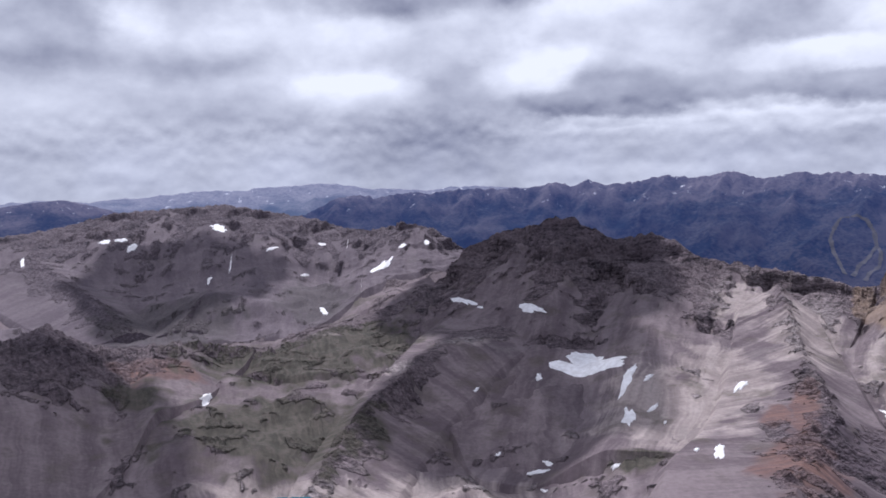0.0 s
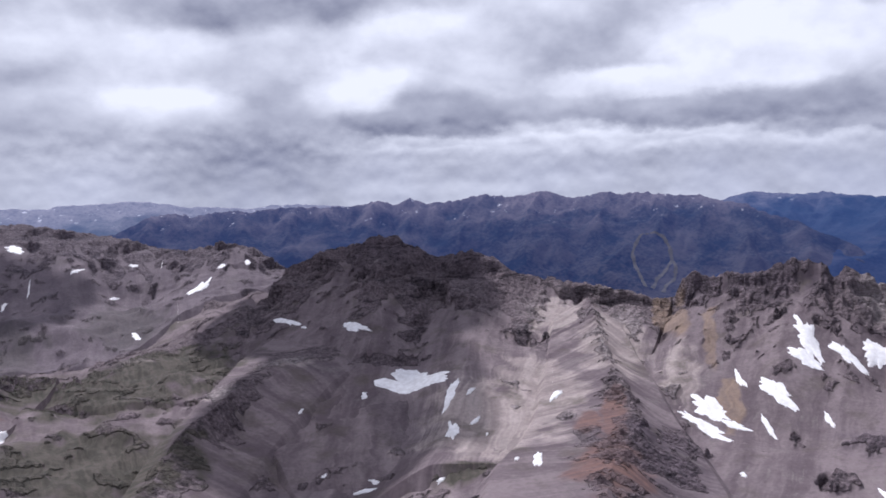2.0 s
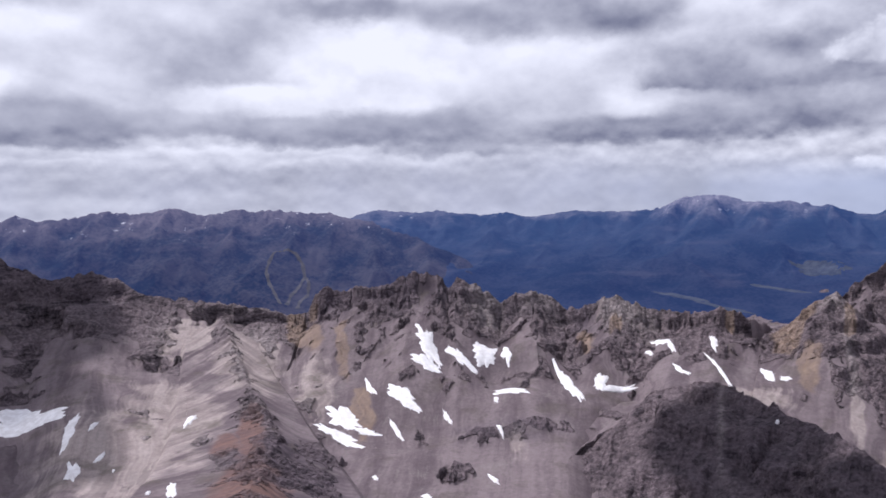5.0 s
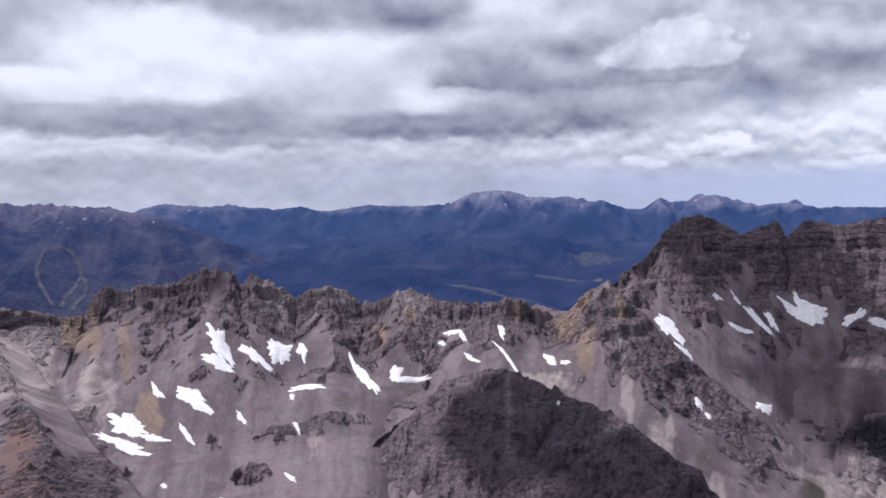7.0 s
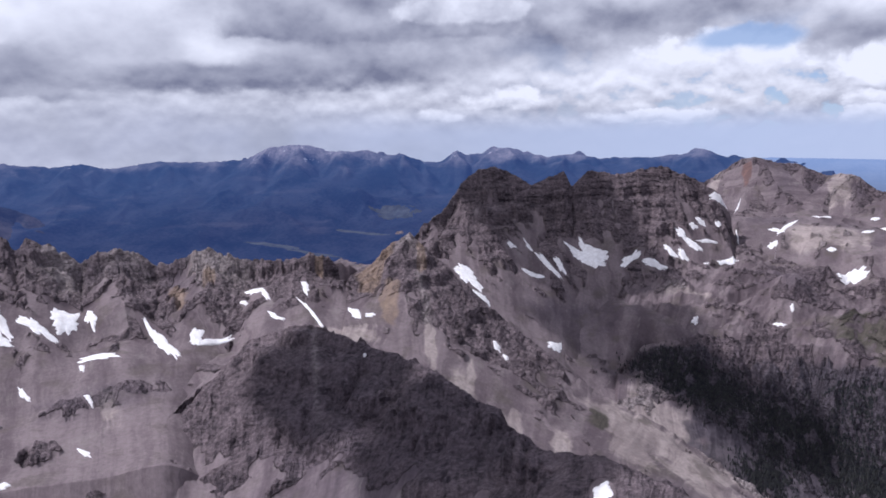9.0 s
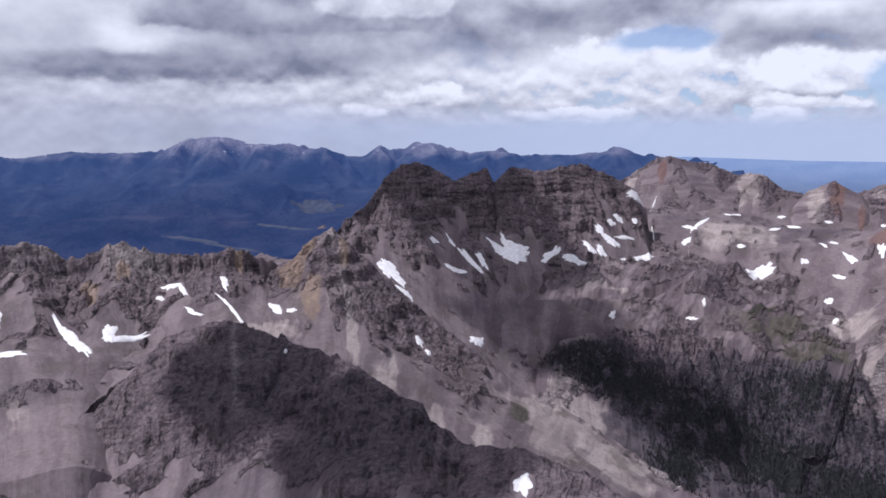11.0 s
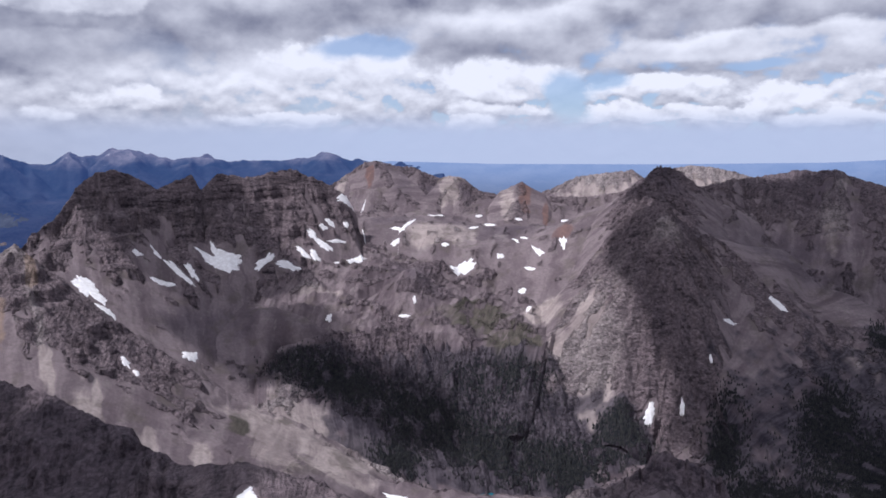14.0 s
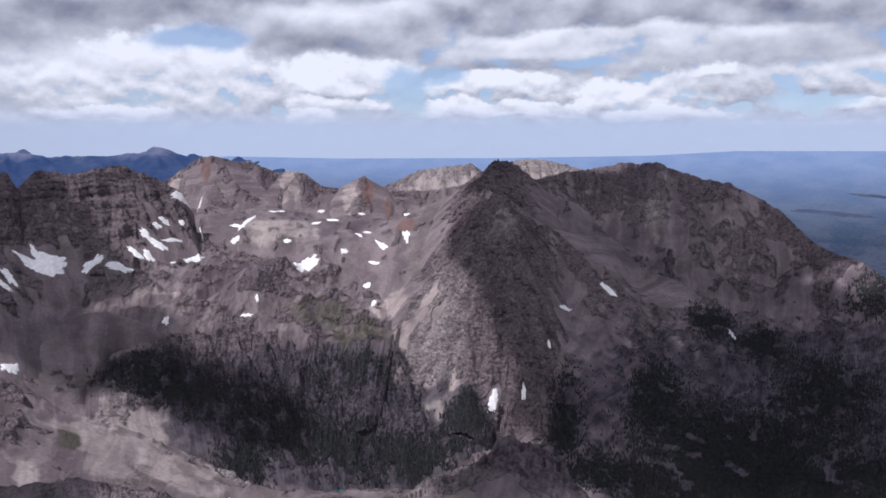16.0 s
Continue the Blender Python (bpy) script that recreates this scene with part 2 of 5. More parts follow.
def grain(x, y, seed=0):
    """Gradient noise, about -0.7 to 0.7."""
    xi, yi = np.floor(x).astype(int), np.floor(y).astype(int)
    fx, fy = x - xi, y - yi
    u, v = fx * fx * fx * (fx * (6 * fx - 15) + 10), fy * fy * fy * (fy * (6 * fy - 15) + 10)

    def g(i, j):
        a = GRAD[HASH[(HASH[(xi + i + 131 * seed) % 4096] + yi + j) % 4096]]
        return np.cos(a) * (fx - i) + np.sin(a) * (fy - j)

    return (g(0, 0) * (1 - u) + g(1, 0) * u) * (1 - v) + (g(0, 1) * (1 - u) + g(1, 1) * u) * v


def fbm(x, y, octaves=4, seed=0, gain=0.5):
    total, amp = 0.0, 1.0
    for o in range(octaves):
        total = total + amp * grain(x * 2**o, y * 2**o, seed + 3 * o)
        amp *= gain
    return total


def ridged(x, y, octaves=4, seed=0, gain=0.5):
    """0 in gullies to about 1 on sharp ribs."""
    total, amp, norm = 0.0, 1.0, 0.0
    for o in range(octaves):
        total = total + amp * (1 - np.abs(grain(x * 2**o, y * 2**o, seed + 5 * o)) * 2)
        norm += amp
        amp *= gain
    return total / norm


def runnels(x, y, gx, gy, scale, depth, octaves, seed):
    """Gullies that run down the slope (gx, gy) and branch, each octave bent by the one before. Returns heights, and -1 (bed) to 1 (rib)."""
    total, first = np.zeros(x.shape), None
    for o in range(octaves):
        size = np.hypot(gx, gy) + 1e-6
        sx, sy = -gy / size, gx / size
        px, py = x / scale, y / scale
        ci, cj = np.floor(px).astype(int), np.floor(py).astype(int)
        cos_sum, sin_sum, weight = np.zeros(x.shape), np.zeros(x.shape), np.full(x.shape, 1e-6)
        for i in (-1, 0, 1):
            for j in (-1, 0, 1):
                h = HASH[(HASH[(ci + i + 77 * (seed + o)) % 4096] + cj + j) % 4096]
                vx, vy = px - (ci + i + 0.2 + 0.6 * (h % 64) / 64), py - (cj + j + 0.2 + 0.6 * (h // 64) / 64)
                w = np.maximum(0, np.exp(-2.2 * (vx * vx + vy * vy)) - 0.012)
                turn = 2 * np.pi * 1.15 * (vx * sx + vy * sy) + GRAD[h]
                cos_sum += w * np.cos(turn)
                sin_sum += w * np.sin(turn)
                weight += w
        c, q = cos_sum / weight, sin_sum / weight
        steep = np.minimum(1.0, size / 0.6)
        total += depth * c * steep
        k = -depth * q * steep * 2 * np.pi * 1.15 / scale
        gx, gy = gx + k * sx, gy + k * sy
        first = c if first is None else first + c * 0.5**o
        scale, depth = scale * 0.52, depth * 0.42
    return total, first


def grid_slope(x, y, z):
    """The slope of a bent grid, in x and y."""
    xa, xb, ya, yb, za, zb = np.gradient(x, axis=1), np.gradient(x, axis=0), np.gradient(y, axis=1), np.gradient(y, axis=0), np.gradient(z, axis=1), np.gradient(z, axis=0)
    det = xa * yb - xb * ya
    det = np.where(np.abs(det) < 1e-3, 1e-3, det)
    return (za * yb - zb * ya) / det, (xa * zb - xb * za) / det


def smooth(a, b, v):
    t = np.clip((v - a) / (b - a), 0, 1)
    return t * t * (3 - 2 * t)


# ---- materials ----
def new_material(name):
    m = bpy.data.materials.new(name)
    m.use_nodes = True
    return m, Nodes(m.node_tree)


def terrain_material(name, haze_mix=0.0):
    """Fluted and bedded rock where the ground is craggy, scree in streaks down the slope elsewhere, with ochre, red,
    pale, dark and grassy ground where it carries them; pale and dark also paint in sun and shade.
    """
    m, N = new_material(name)
    co = N.add("ShaderNodeTexCoord").outputs["Object"]
    slope = N.add("ShaderNodeAttribute", attribute_name="slope").outputs["Vector"]
    tint = N.add("ShaderNodeAttribute", attribute_name="tint")
    cover = N.add("ShaderNodeAttribute", attribute_name="cover")
    ochre, turf, red = N.add("ShaderNodeSeparateColor", {0: tint.outputs["Color"]}).outputs
    woods, pale, dark = N.add("ShaderNodeSeparateColor", {0: cover.outputs["Color"]}).outputs
    crag = tint.outputs["Alpha"]
    nz = N.add("ShaderNodeSeparateXYZ", {0: N.add("ShaderNodeNewGeometry").outputs["Normal"]}).outputs[2]
    big = N.noise(co, 0.005, 5.0)
    mid = N.noise(co, 0.03, 6.0, 0.6)
    fine = N.noise(co, 0.14, 5.0, 0.65)
    # streaks down the slope, bent a little, at three widths
    bend = N.vmath("MULTIPLY", N.vmath("SUBTRACT", N.add("ShaderNodeTexNoise", {"Vector": co, "Scale": 0.012, "Detail": 4.0}).outputs["Color"], (0.5, 0.5, 0.5)), (55.0, 0.0, 0.0))
    down = N.vmath("ADD", slope, bend)
    streak = N.noise(N.vmath("MULTIPLY", down, (0.022, 0.0022, 1.0)), 1.0, 3.0, 0.55)
    thread = N.noise(N.vmath("MULTIPLY", down, (0.11, 0.006, 1.0)), 1.0, 4.0, 0.6)
    runs = N.math("ADD", N.math("MULTIPLY", streak, 0.72), N.math("MULTIPLY", thread, 0.28))
    # level beds, broken and faded here and there
    warp = N.add("ShaderNodeCombineXYZ", {2: N.math("MULTIPLY", N.math("SUBTRACT", N.noise(co, 0.009, 3.0), 0.5), 46.0)}).outputs[0]
    strata = N.noise(N.vmath("MULTIPLY", N.vmath("ADD", co, warp), (0.006, 0.006, 0.085)), 1.0, 6.0, 0.66)
    strata = N.math("ADD", 0.5, N.math("MULTIPLY", N.math("SUBTRACT", strata, 0.5), N.span(N.noise(co, 0.007, 2.0), 0.36, 0.6, 0.5, 1.6)))
    strata = N.math("ADD", 0.5, N.math("MULTIPLY", N.math("SUBTRACT", strata, 0.5), N.math("MULTIPLY", cover.outputs["Alpha"], 1.15)))
    # upright joints and flutes
    flute = N.noise(N.vmath("ADD", N.vmath("MULTIPLY", down, (0.075, 0.006, 1.0)), N.vmath("MULTIPLY", co, (0.0, 0.0, 0.012))), 1.0, 5.0, 0.62)
    flute = N.math("ADD", 0.5, N.math("MULTIPLY", N.math("SUBTRACT", flute, 0.5), N.math("SUBTRACT", 1.75, cover.outputs["Alpha"])))
    blocks = N.add("ShaderNodeTexVoronoi", {"Vector": N.vmath("ADD", N.vmath("MULTIPLY", co, (0.075, 0.075, 0.13)), N.scaled(N.add("ShaderNodeTexNoise", {"Vector": co, "Scale": 0.05, "Detail": 4.0}).outputs["Color"], 1.3)), "Scale": 1.0, "Detail": 2.0, "Roughness": 0.6}, feature="F1")
    block = N.add("ShaderNodeSeparateColor", {0: blocks.outputs["Color"]}).outputs[0]
    edge = N.math("ADD", N.math("MULTIPLY", N.math("SUBTRACT", mid, 0.5), 0.9), N.math("ADD", N.math("MULTIPLY", N.math("SUBTRACT", thread, 0.5), 0.7), N.math("MULTIPLY", N.math("SUBTRACT", fine, 0.5), 0.25)))
    rocky = N.span(N.math("ADD", crag, edge), 0.40, 0.58)
    tone = N.math("ADD", N.math("ADD", N.math("MULTIPLY", strata, 0.42), N.math("MULTIPLY", flute, 0.18)), N.math("ADD", N.math("MULTIPLY", N.math("ADD", N.math("MULTIPLY", block, 0.44), 0.28), 0.2), N.math("MULTIPLY", mid, 0.20)))
    tone = N.span(tone, 0.40, 0.60)
    rock = N.mix(tone, (0.030, 0.0235, 0.030), (0.153, 0.121, 0.132))
    # paler colours for pale rock and for painted sunlight
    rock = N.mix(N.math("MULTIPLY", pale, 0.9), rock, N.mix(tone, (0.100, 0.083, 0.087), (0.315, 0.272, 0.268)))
    # darker colours for dark rock and for painted shade
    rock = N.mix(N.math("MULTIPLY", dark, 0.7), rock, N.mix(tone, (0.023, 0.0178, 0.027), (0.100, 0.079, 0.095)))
    run = N.span(N.math("ADD", N.math("MULTIPLY", runs, 0.66), N.math("MULTIPLY", N.math("ADD", big, mid), 0.17)), 0.40, 0.60)
    scree = N.mix(run, (0.100, 0.077, 0.087), (0.191, 0.154, 0.163))
    # pale scree, and sunlit scree painted paler
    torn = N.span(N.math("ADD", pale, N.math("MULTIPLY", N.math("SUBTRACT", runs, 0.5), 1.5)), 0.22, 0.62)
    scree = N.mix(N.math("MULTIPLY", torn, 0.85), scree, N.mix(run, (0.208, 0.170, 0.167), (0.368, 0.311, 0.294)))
    # scree likewise darkened, shade included
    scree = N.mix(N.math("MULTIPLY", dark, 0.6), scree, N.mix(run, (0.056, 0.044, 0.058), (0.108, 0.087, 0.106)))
    mottle = N.noise(N.vmath("ADD", co, (900.0, 300.0, 0.0)), 0.014, 8.0, 0.62)
    scree = N.mix(N.span(mottle, 0.52, 0.66, 0.0, 0.55), scree, (0.090, 0.076, 0.066))
    scree = N.mix(N.span(N.math("ADD", N.math("MULTIPLY", mottle, 0.6), N.math("MULTIPLY", thread, 0.4)), 0.46, 0.34, 0.0, 0.5), scree, (0.235, 0.204, 0.200))
    col = N.mix(rocky, scree, rock)
    ragged = N.math("ADD", N.math("MULTIPLY", N.math("SUBTRACT", mid, 0.5), 1.0), N.math("MULTIPLY", N.math("SUBTRACT", runs, 0.5), 1.7))
    for how, one, two in ((ochre, (0.285, 0.205, 0.150), (0.185, 0.135, 0.108)), (red, (0.178, 0.106, 0.091), (0.118, 0.073, 0.071)), (turf, (0.036, 0.035, 0.026), (0.080, 0.070, 0.058)), (woods, (0.020, 0.018, 0.027), (0.080, 0.068, 0.082))):
        w = N.span(N.math("ADD", N.math("MULTIPLY", how, 1.4 if how is woods else 1.0), N.math("MULTIPLY", ragged, how)), 0.26, 0.62)
        if how is ochre:
            w = N.math("MULTIPLY", w, 0.8)
        if how is red:
            w = N.math("MULTIPLY", w, N.span(rocky, 0.2, 0.8, 1.0, 0.5))
        if how is turf:
            w = N.math("MULTIPLY", w, N.span(nz, 0.6, 0.82))
        col = N.mix(N.math("MULTIPLY", w, 0.9), col, N.mix(N.span(N.math("ADD", N.math("MULTIPLY", mid, 0.5), N.math("MULTIPLY", thread, 0.5)), 0.38, 0.60), one, two))
    # haze over the far ridges, blended into the base colour
    col = N.mix(haze_mix, col, (0.118, 0.099, 0.122))
    speck = N.span(fine, 0.30, 0.70, N.math("SUBTRACT", 0.88, N.math("MULTIPLY", rocky, 0.26)), N.math("ADD", 1.10, N.math("MULTIPLY", rocky, 0.22)))
    col = N.mix(1.0, col, N.add("ShaderNodeCombineXYZ", {0: speck, 1: speck, 2: speck}).outputs[0], "MULTIPLY")
    h = N.math("ADD", N.math("MULTIPLY", mid, 3.0), N.math("MULTIPLY", fine, N.math("ADD", 0.3, N.math("MULTIPLY", rocky, 0.9))))
    h = N.math("ADD", h, N.math("MULTIPLY", thread, N.math("SUBTRACT", 1.3, N.math("MULTIPLY", rocky, 0.6))))
    h = N.math("ADD", h, N.math("MULTIPLY", N.math("MULTIPLY", N.math("SUBTRACT", 0.8, blocks.outputs["Distance"]), rocky), 5.0))
    h = N.math("ADD", h, N.math("MULTIPLY", N.math("MULTIPLY", N.math("ADD", N.math("MULTIPLY", strata, 0.8), flute), rocky), 12.0))
    b = N.add("ShaderNodeBump", {"Height": h, "Strength": 0.9, "Distance": 1.0})
    p = N.add("ShaderNodeBsdfPrincipled", {"Base Color": col, "Roughness": 0.93, "Specular IOR Level": 0.15, "Normal": b.outputs[0]})
    N.add("ShaderNodeOutputMaterial", {"Surface": p.outputs[0]})
    return m


def distance_material(name, woods, woods2, bare, near_haze, far_haze, reach, bare_high=(620.0, 760.0)):
    """Far forested slopes under bare tops; haze is painted on as emission, the stronger the farther."""
    m, N = new_material(name)
    co = N.add("ShaderNodeTexCoord").outputs["Object"]
    px, py, pz = N.add("ShaderNodeSeparateXYZ", {0: co}).outputs
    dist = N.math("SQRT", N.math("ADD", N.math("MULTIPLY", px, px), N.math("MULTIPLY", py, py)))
    mid = N.noise(co, 0.006, 6.0, 0.55)
    fine = N.noise(co, 0.06, 4.0, 0.6)
    band = N.noise(N.vmath("MULTIPLY", co, (0.003, 0.003, 0.02)), 1.0, 4.0)
    high = N.span(N.math("ADD", pz, N.math("MULTIPLY", N.math("SUBTRACT", mid, 0.5), 260.0)), bare_high[0], bare_high[1])
    col = N.mix(N.span(N.math("ADD", N.math("MULTIPLY", fine, 0.4), N.math("MULTIPLY", mid, 0.6)), 0.38, 0.62), woods, woods2)
    col = N.mix(N.math("MULTIPLY", N.span(band, 0.58, 0.75), 0.16), col, bare)
    col = N.mix(N.math("MULTIPLY", high, N.span(fine, 0.3, 0.6, 0.5, 1.0)), col, bare)
    drift = N.noise(co, 0.022, 4.0, 0.6)
    col = N.mix(N.math("MULTIPLY", N.span(drift, 0.64, 0.70), N.span(pz, bare_high[0], bare_high[0] + 120.0)), col, (0.5, 0.5, 0.53))
    # painted haze: the slopes themselves glow blue with distance
    haze_glow = N.mix(N.span(dist, reach[0], reach[1]), near_haze, far_haze)
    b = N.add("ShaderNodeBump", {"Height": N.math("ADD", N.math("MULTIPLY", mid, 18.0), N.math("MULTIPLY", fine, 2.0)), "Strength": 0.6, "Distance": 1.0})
    p = N.add("ShaderNodeBsdfPrincipled", {"Base Color": col, "Roughness": 1.0, "Specular IOR Level": 0.0, "Normal": b.outputs[0], "Emission Color": haze_glow, "Emission Strength": 1.0})
    N.add("ShaderNodeOutputMaterial", {"Surface": p.outputs[0]})
    return m


LAND = terrain_material("mountain_ground")
# the same ground with haze painted into its colour
HAZED_LAND = terrain_material("hazed_mountain_ground", 0.5)
# the last colours of these four are the painted haze
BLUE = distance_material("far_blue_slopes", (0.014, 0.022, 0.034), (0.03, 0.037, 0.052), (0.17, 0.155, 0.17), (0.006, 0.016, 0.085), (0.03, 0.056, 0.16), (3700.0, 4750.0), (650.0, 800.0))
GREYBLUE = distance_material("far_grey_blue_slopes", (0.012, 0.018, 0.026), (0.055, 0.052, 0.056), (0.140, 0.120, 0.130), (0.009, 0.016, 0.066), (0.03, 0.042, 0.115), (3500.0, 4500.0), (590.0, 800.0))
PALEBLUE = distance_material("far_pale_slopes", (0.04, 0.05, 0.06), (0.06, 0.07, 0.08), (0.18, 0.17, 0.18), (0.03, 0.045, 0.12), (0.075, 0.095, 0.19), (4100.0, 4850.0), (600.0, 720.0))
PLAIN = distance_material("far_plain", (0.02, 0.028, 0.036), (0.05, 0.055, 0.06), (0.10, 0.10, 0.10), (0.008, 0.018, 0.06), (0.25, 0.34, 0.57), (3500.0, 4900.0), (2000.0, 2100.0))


def plain_material(name, one, two, rough, scale, bump, spec=0.3):
    """Two shades of one stuff with a fine relief."""
    m, N = new_material(name)
    co = N.add("ShaderNodeTexCoord").outputs["Object"]
    n = N.noise(co, scale, 6.0, 0.6)
    b = N.add("ShaderNodeBump", {"Height": N.math("MULTIPLY", n, bump), "Strength": 0.7, "Distance": 1.0})
    p = N.add("ShaderNodeBsdfPrincipled", {"Base Color": N.mix(N.span(n, 0.35, 0.65), one, two), "Roughness": rough, "Specular IOR Level": spec, "Normal": b.outputs[0]})
    N.add("ShaderNodeOutputMaterial", {"Surface": p.outputs[0]})
    return m


SNOW = plain_material("old_snow", (0.70, 0.68, 0.68), (0.86, 0.85, 0.86), 0.6, 0.09, 2.0)
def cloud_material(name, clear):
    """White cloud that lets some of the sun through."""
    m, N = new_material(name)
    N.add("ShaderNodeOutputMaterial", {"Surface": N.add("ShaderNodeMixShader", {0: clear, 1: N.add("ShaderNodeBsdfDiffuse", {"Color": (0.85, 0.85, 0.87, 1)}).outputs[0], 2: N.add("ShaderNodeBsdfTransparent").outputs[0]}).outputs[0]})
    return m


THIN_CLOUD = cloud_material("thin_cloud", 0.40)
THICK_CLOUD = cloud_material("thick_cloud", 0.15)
NEEDLES = plain_material("conifer_needles", (0.018, 0.019, 0.026), (0.042, 0.043, 0.042), 0.9, 0.12, 0.5)
WATER = plain_material("lake_water", (0.012, 0.09, 0.13), (0.02, 0.13, 0.17), 0.12, 0.03, 0.05, 0.5)
# the blue of distance is painted into these two materials
RUN = plain_material("cleared_slope", (0.07, 0.072, 0.10), (0.10, 0.10, 0.125), 1.0, 0.03, 0.5, 0.0)
MEADOW = plain_material("far_meadow", (0.045, 0.058, 0.10), (0.07, 0.082, 0.125), 1.0, 0.03, 0.5, 0.0)


# ---- what covers the ground: place, reach across and along the sight from the summit ----
# the pale and dark kinds also paint sunlit and shaded slopes
OCHRE, GRASS, RED, CRAG, WOODS, PALE, DARK_SHADY, SMOOTH = range(8)
ZONES = []


def zone(kind, mid, across, along_it):
    """One cover of the ground about mid: its reach across and along the sight from the summit."""
    ZONES.append((kind, mid, across, along_it))


# ochre gullies
zone(OCHRE, (886, 1715, 495), 22, 110)
zone(OCHRE, (882, 1626, 467), 20, 130)
zone(OCHRE, (886, 1509, 434), 16, 120)
zone(OCHRE, (1309, 1206, 505), 22, 60)
zone(OCHRE, (1559, 880, 505), 34, 70)
zone(OCHRE, (1446, 773, 447), 20, 90)
zone(OCHRE, (1544, 1001, 527), 10, 40)
zone(OCHRE, (1620, 785, 513), 12, 60)
# red ground
zone(RED, (439, 998, 426), 55, 110)
zone(RED, (576, 1276, 440), 16, 80)
zone(RED, (486, 1184, 417), 24, 60)
zone(RED, (-539, 1506, 460), 80, 70)
zone(RED, (3226, -392, 579), 26, 110)
zone(DARK_SHADY, (855, -281, 406), 90, 120)
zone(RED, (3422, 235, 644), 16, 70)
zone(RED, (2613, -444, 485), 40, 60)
# far peaks' ribs and flanks, lit and shaded sides painted, and the benches below
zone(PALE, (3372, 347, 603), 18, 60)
zone(DARK_SHADY, (3487, 145, 659), 26, 50)
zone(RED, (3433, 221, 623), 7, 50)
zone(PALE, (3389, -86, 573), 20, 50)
zone(DARK_SHADY, (3440, 9, 629), 22, 40)
zone(DARK_SHADY, (3315, -404, 590), 26, 50)
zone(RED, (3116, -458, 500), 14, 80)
zone(DARK_SHADY, (2888, -261, 465), 170, 110)
zone(DARK_SHADY, (2948, 104, 492), 90, 70)
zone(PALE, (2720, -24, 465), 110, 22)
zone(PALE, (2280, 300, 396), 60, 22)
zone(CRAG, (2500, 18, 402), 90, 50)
zone(DARK_SHADY, (2419, 50, 380), 70, 60)
# grass
zone(GRASS, (-349, 1715, 416), 230, 200)
zone(GRASS, (-282, 1269, 408), 190, 200)
zone(GRASS, (-192, 1840, 435), 150, 180)
zone(GRASS, (-759, 2224, 392), 200, 200)
zone(GRASS, (-383, 2420, 427), 120, 200)
zone(GRASS, (2196, -139, 342), 90, 90)
zone(GRASS, (2067, -230, 274), 80, 60)
zone(GRASS, (275, 1096, 371), 45, 40)
zone(GRASS, (1518, 360, 278), 22, 60)
zone(GRASS, (-535, 1380, 461), 50, 80)
zone(GRASS, (1809, -276, 31), 90, 50)
# outcrops
zone(CRAG, (246, 1672, 440), 90, 30)
zone(CRAG, (532, 1142, 427), 26, 70)
zone(CRAG, (615, 1134, 394), 40, 60)
zone(CRAG, (467, 1138, 407), 24, 50)
zone(CRAG, (910, 1037, 399), 60, 35)
zone(CRAG, (981, 999, 409), 45, 30)
zone(CRAG, (758, 969, 386), 30, 40)
zone(CRAG, (471, 1244, 394), 18, 25)
zone(CRAG, (-80, 1558, 377), 50, 60)
zone(CRAG, (1016, 693, 418), 150, 200)
zone(CRAG, (1515, 628, 444), 90, 120)
zone(CRAG, (1623, 506, 369), 60, 80)
zone(CRAG, (2148, 83, 332), 60, 70)
zone(CRAG, (1148, 1185, 443), 60, 40)
zone(CRAG, (-727, 1425, 516), 60, 200)
zone(CRAG, (2400, -7, 406), 60, 60)
zone(CRAG, (1509, 982, 542), 80, 60)
zone(CRAG, (1619, 763, 565), 60, 60)
# pale rock and scree, and sunlit ground painted paler
zone(PALE, (651, 1785, 493), 60, 120)
zone(PALE, (488, 1482, 421), 70, 90)
zone(PALE, (297, 1255, 374), 90, 60)
zone(RED, (534, 1196, 432), 22, 150)
zone(CRAG, (533, 1053, 406), 75, 80)
zone(DARK_SHADY, (547, 1045, 404), 80, 80)
# headwall in cloud shade, darkened with the forest floor colour
zone(WOODS, (1877, -100, 165), 300, 120)
zone(WOODS, (1770, -193, 88), 190, 80)
zone(PALE, (719, 1595, 465), 60, 200)
zone(PALE, (1233, 1446, 564), 45, 60)
zone(PALE, (1323, 1363, 563), 50, 40)
zone(PALE, (1442, 1207, 537), 60, 70)
zone(PALE, (3378, -105, 584), 40, 110)
zone(PALE, (2038, -418, 271), 70, 130)
zone(PALE, (1642, 830, 579), 30, 30)
zone(PALE, (1577, 272, 230), 120, 90)
zone(PALE, (1252, 450, 297), 25, 60)
zone(PALE, (2800, -50, 465), 120, 90)
zone(PALE, (3714, -1285, 677), 280, 280)
zone(PALE, (3751, -773, 649), 170, 280)
zone(PALE, (36, 1690, 457), 60, 30)
zone(PALE, (940, -171, 367), 36, 30)
zone(PALE, (-220, 1037, 396), 120, 50)
zone(PALE, (2, 1090, 375), 120, 60)
zone(PALE, (2654, -1356, 655), 25, 70)
zone(PALE, (2544, -1285, 490), 40, 90)
zone(PALE, (1792, -1055, 239), 60, 60)
# the sunlit streak on the saddle, brightened by colour
zone(PALE, (372, 1298, 376), 120, 170)
# again a lit and a shaded flank of the far peaks, painted
zone(PALE, (3424, 345, 630), 16, 70)
zone(DARK_SHADY, (3480, 150, 650), 70, 60)
zone(PALE, (3329, -76, 583), 18, 80)
zone(PALE, (3174, -318, 556), 28, 70)
zone(PALE, (500, 1361, 412), 50, 120)
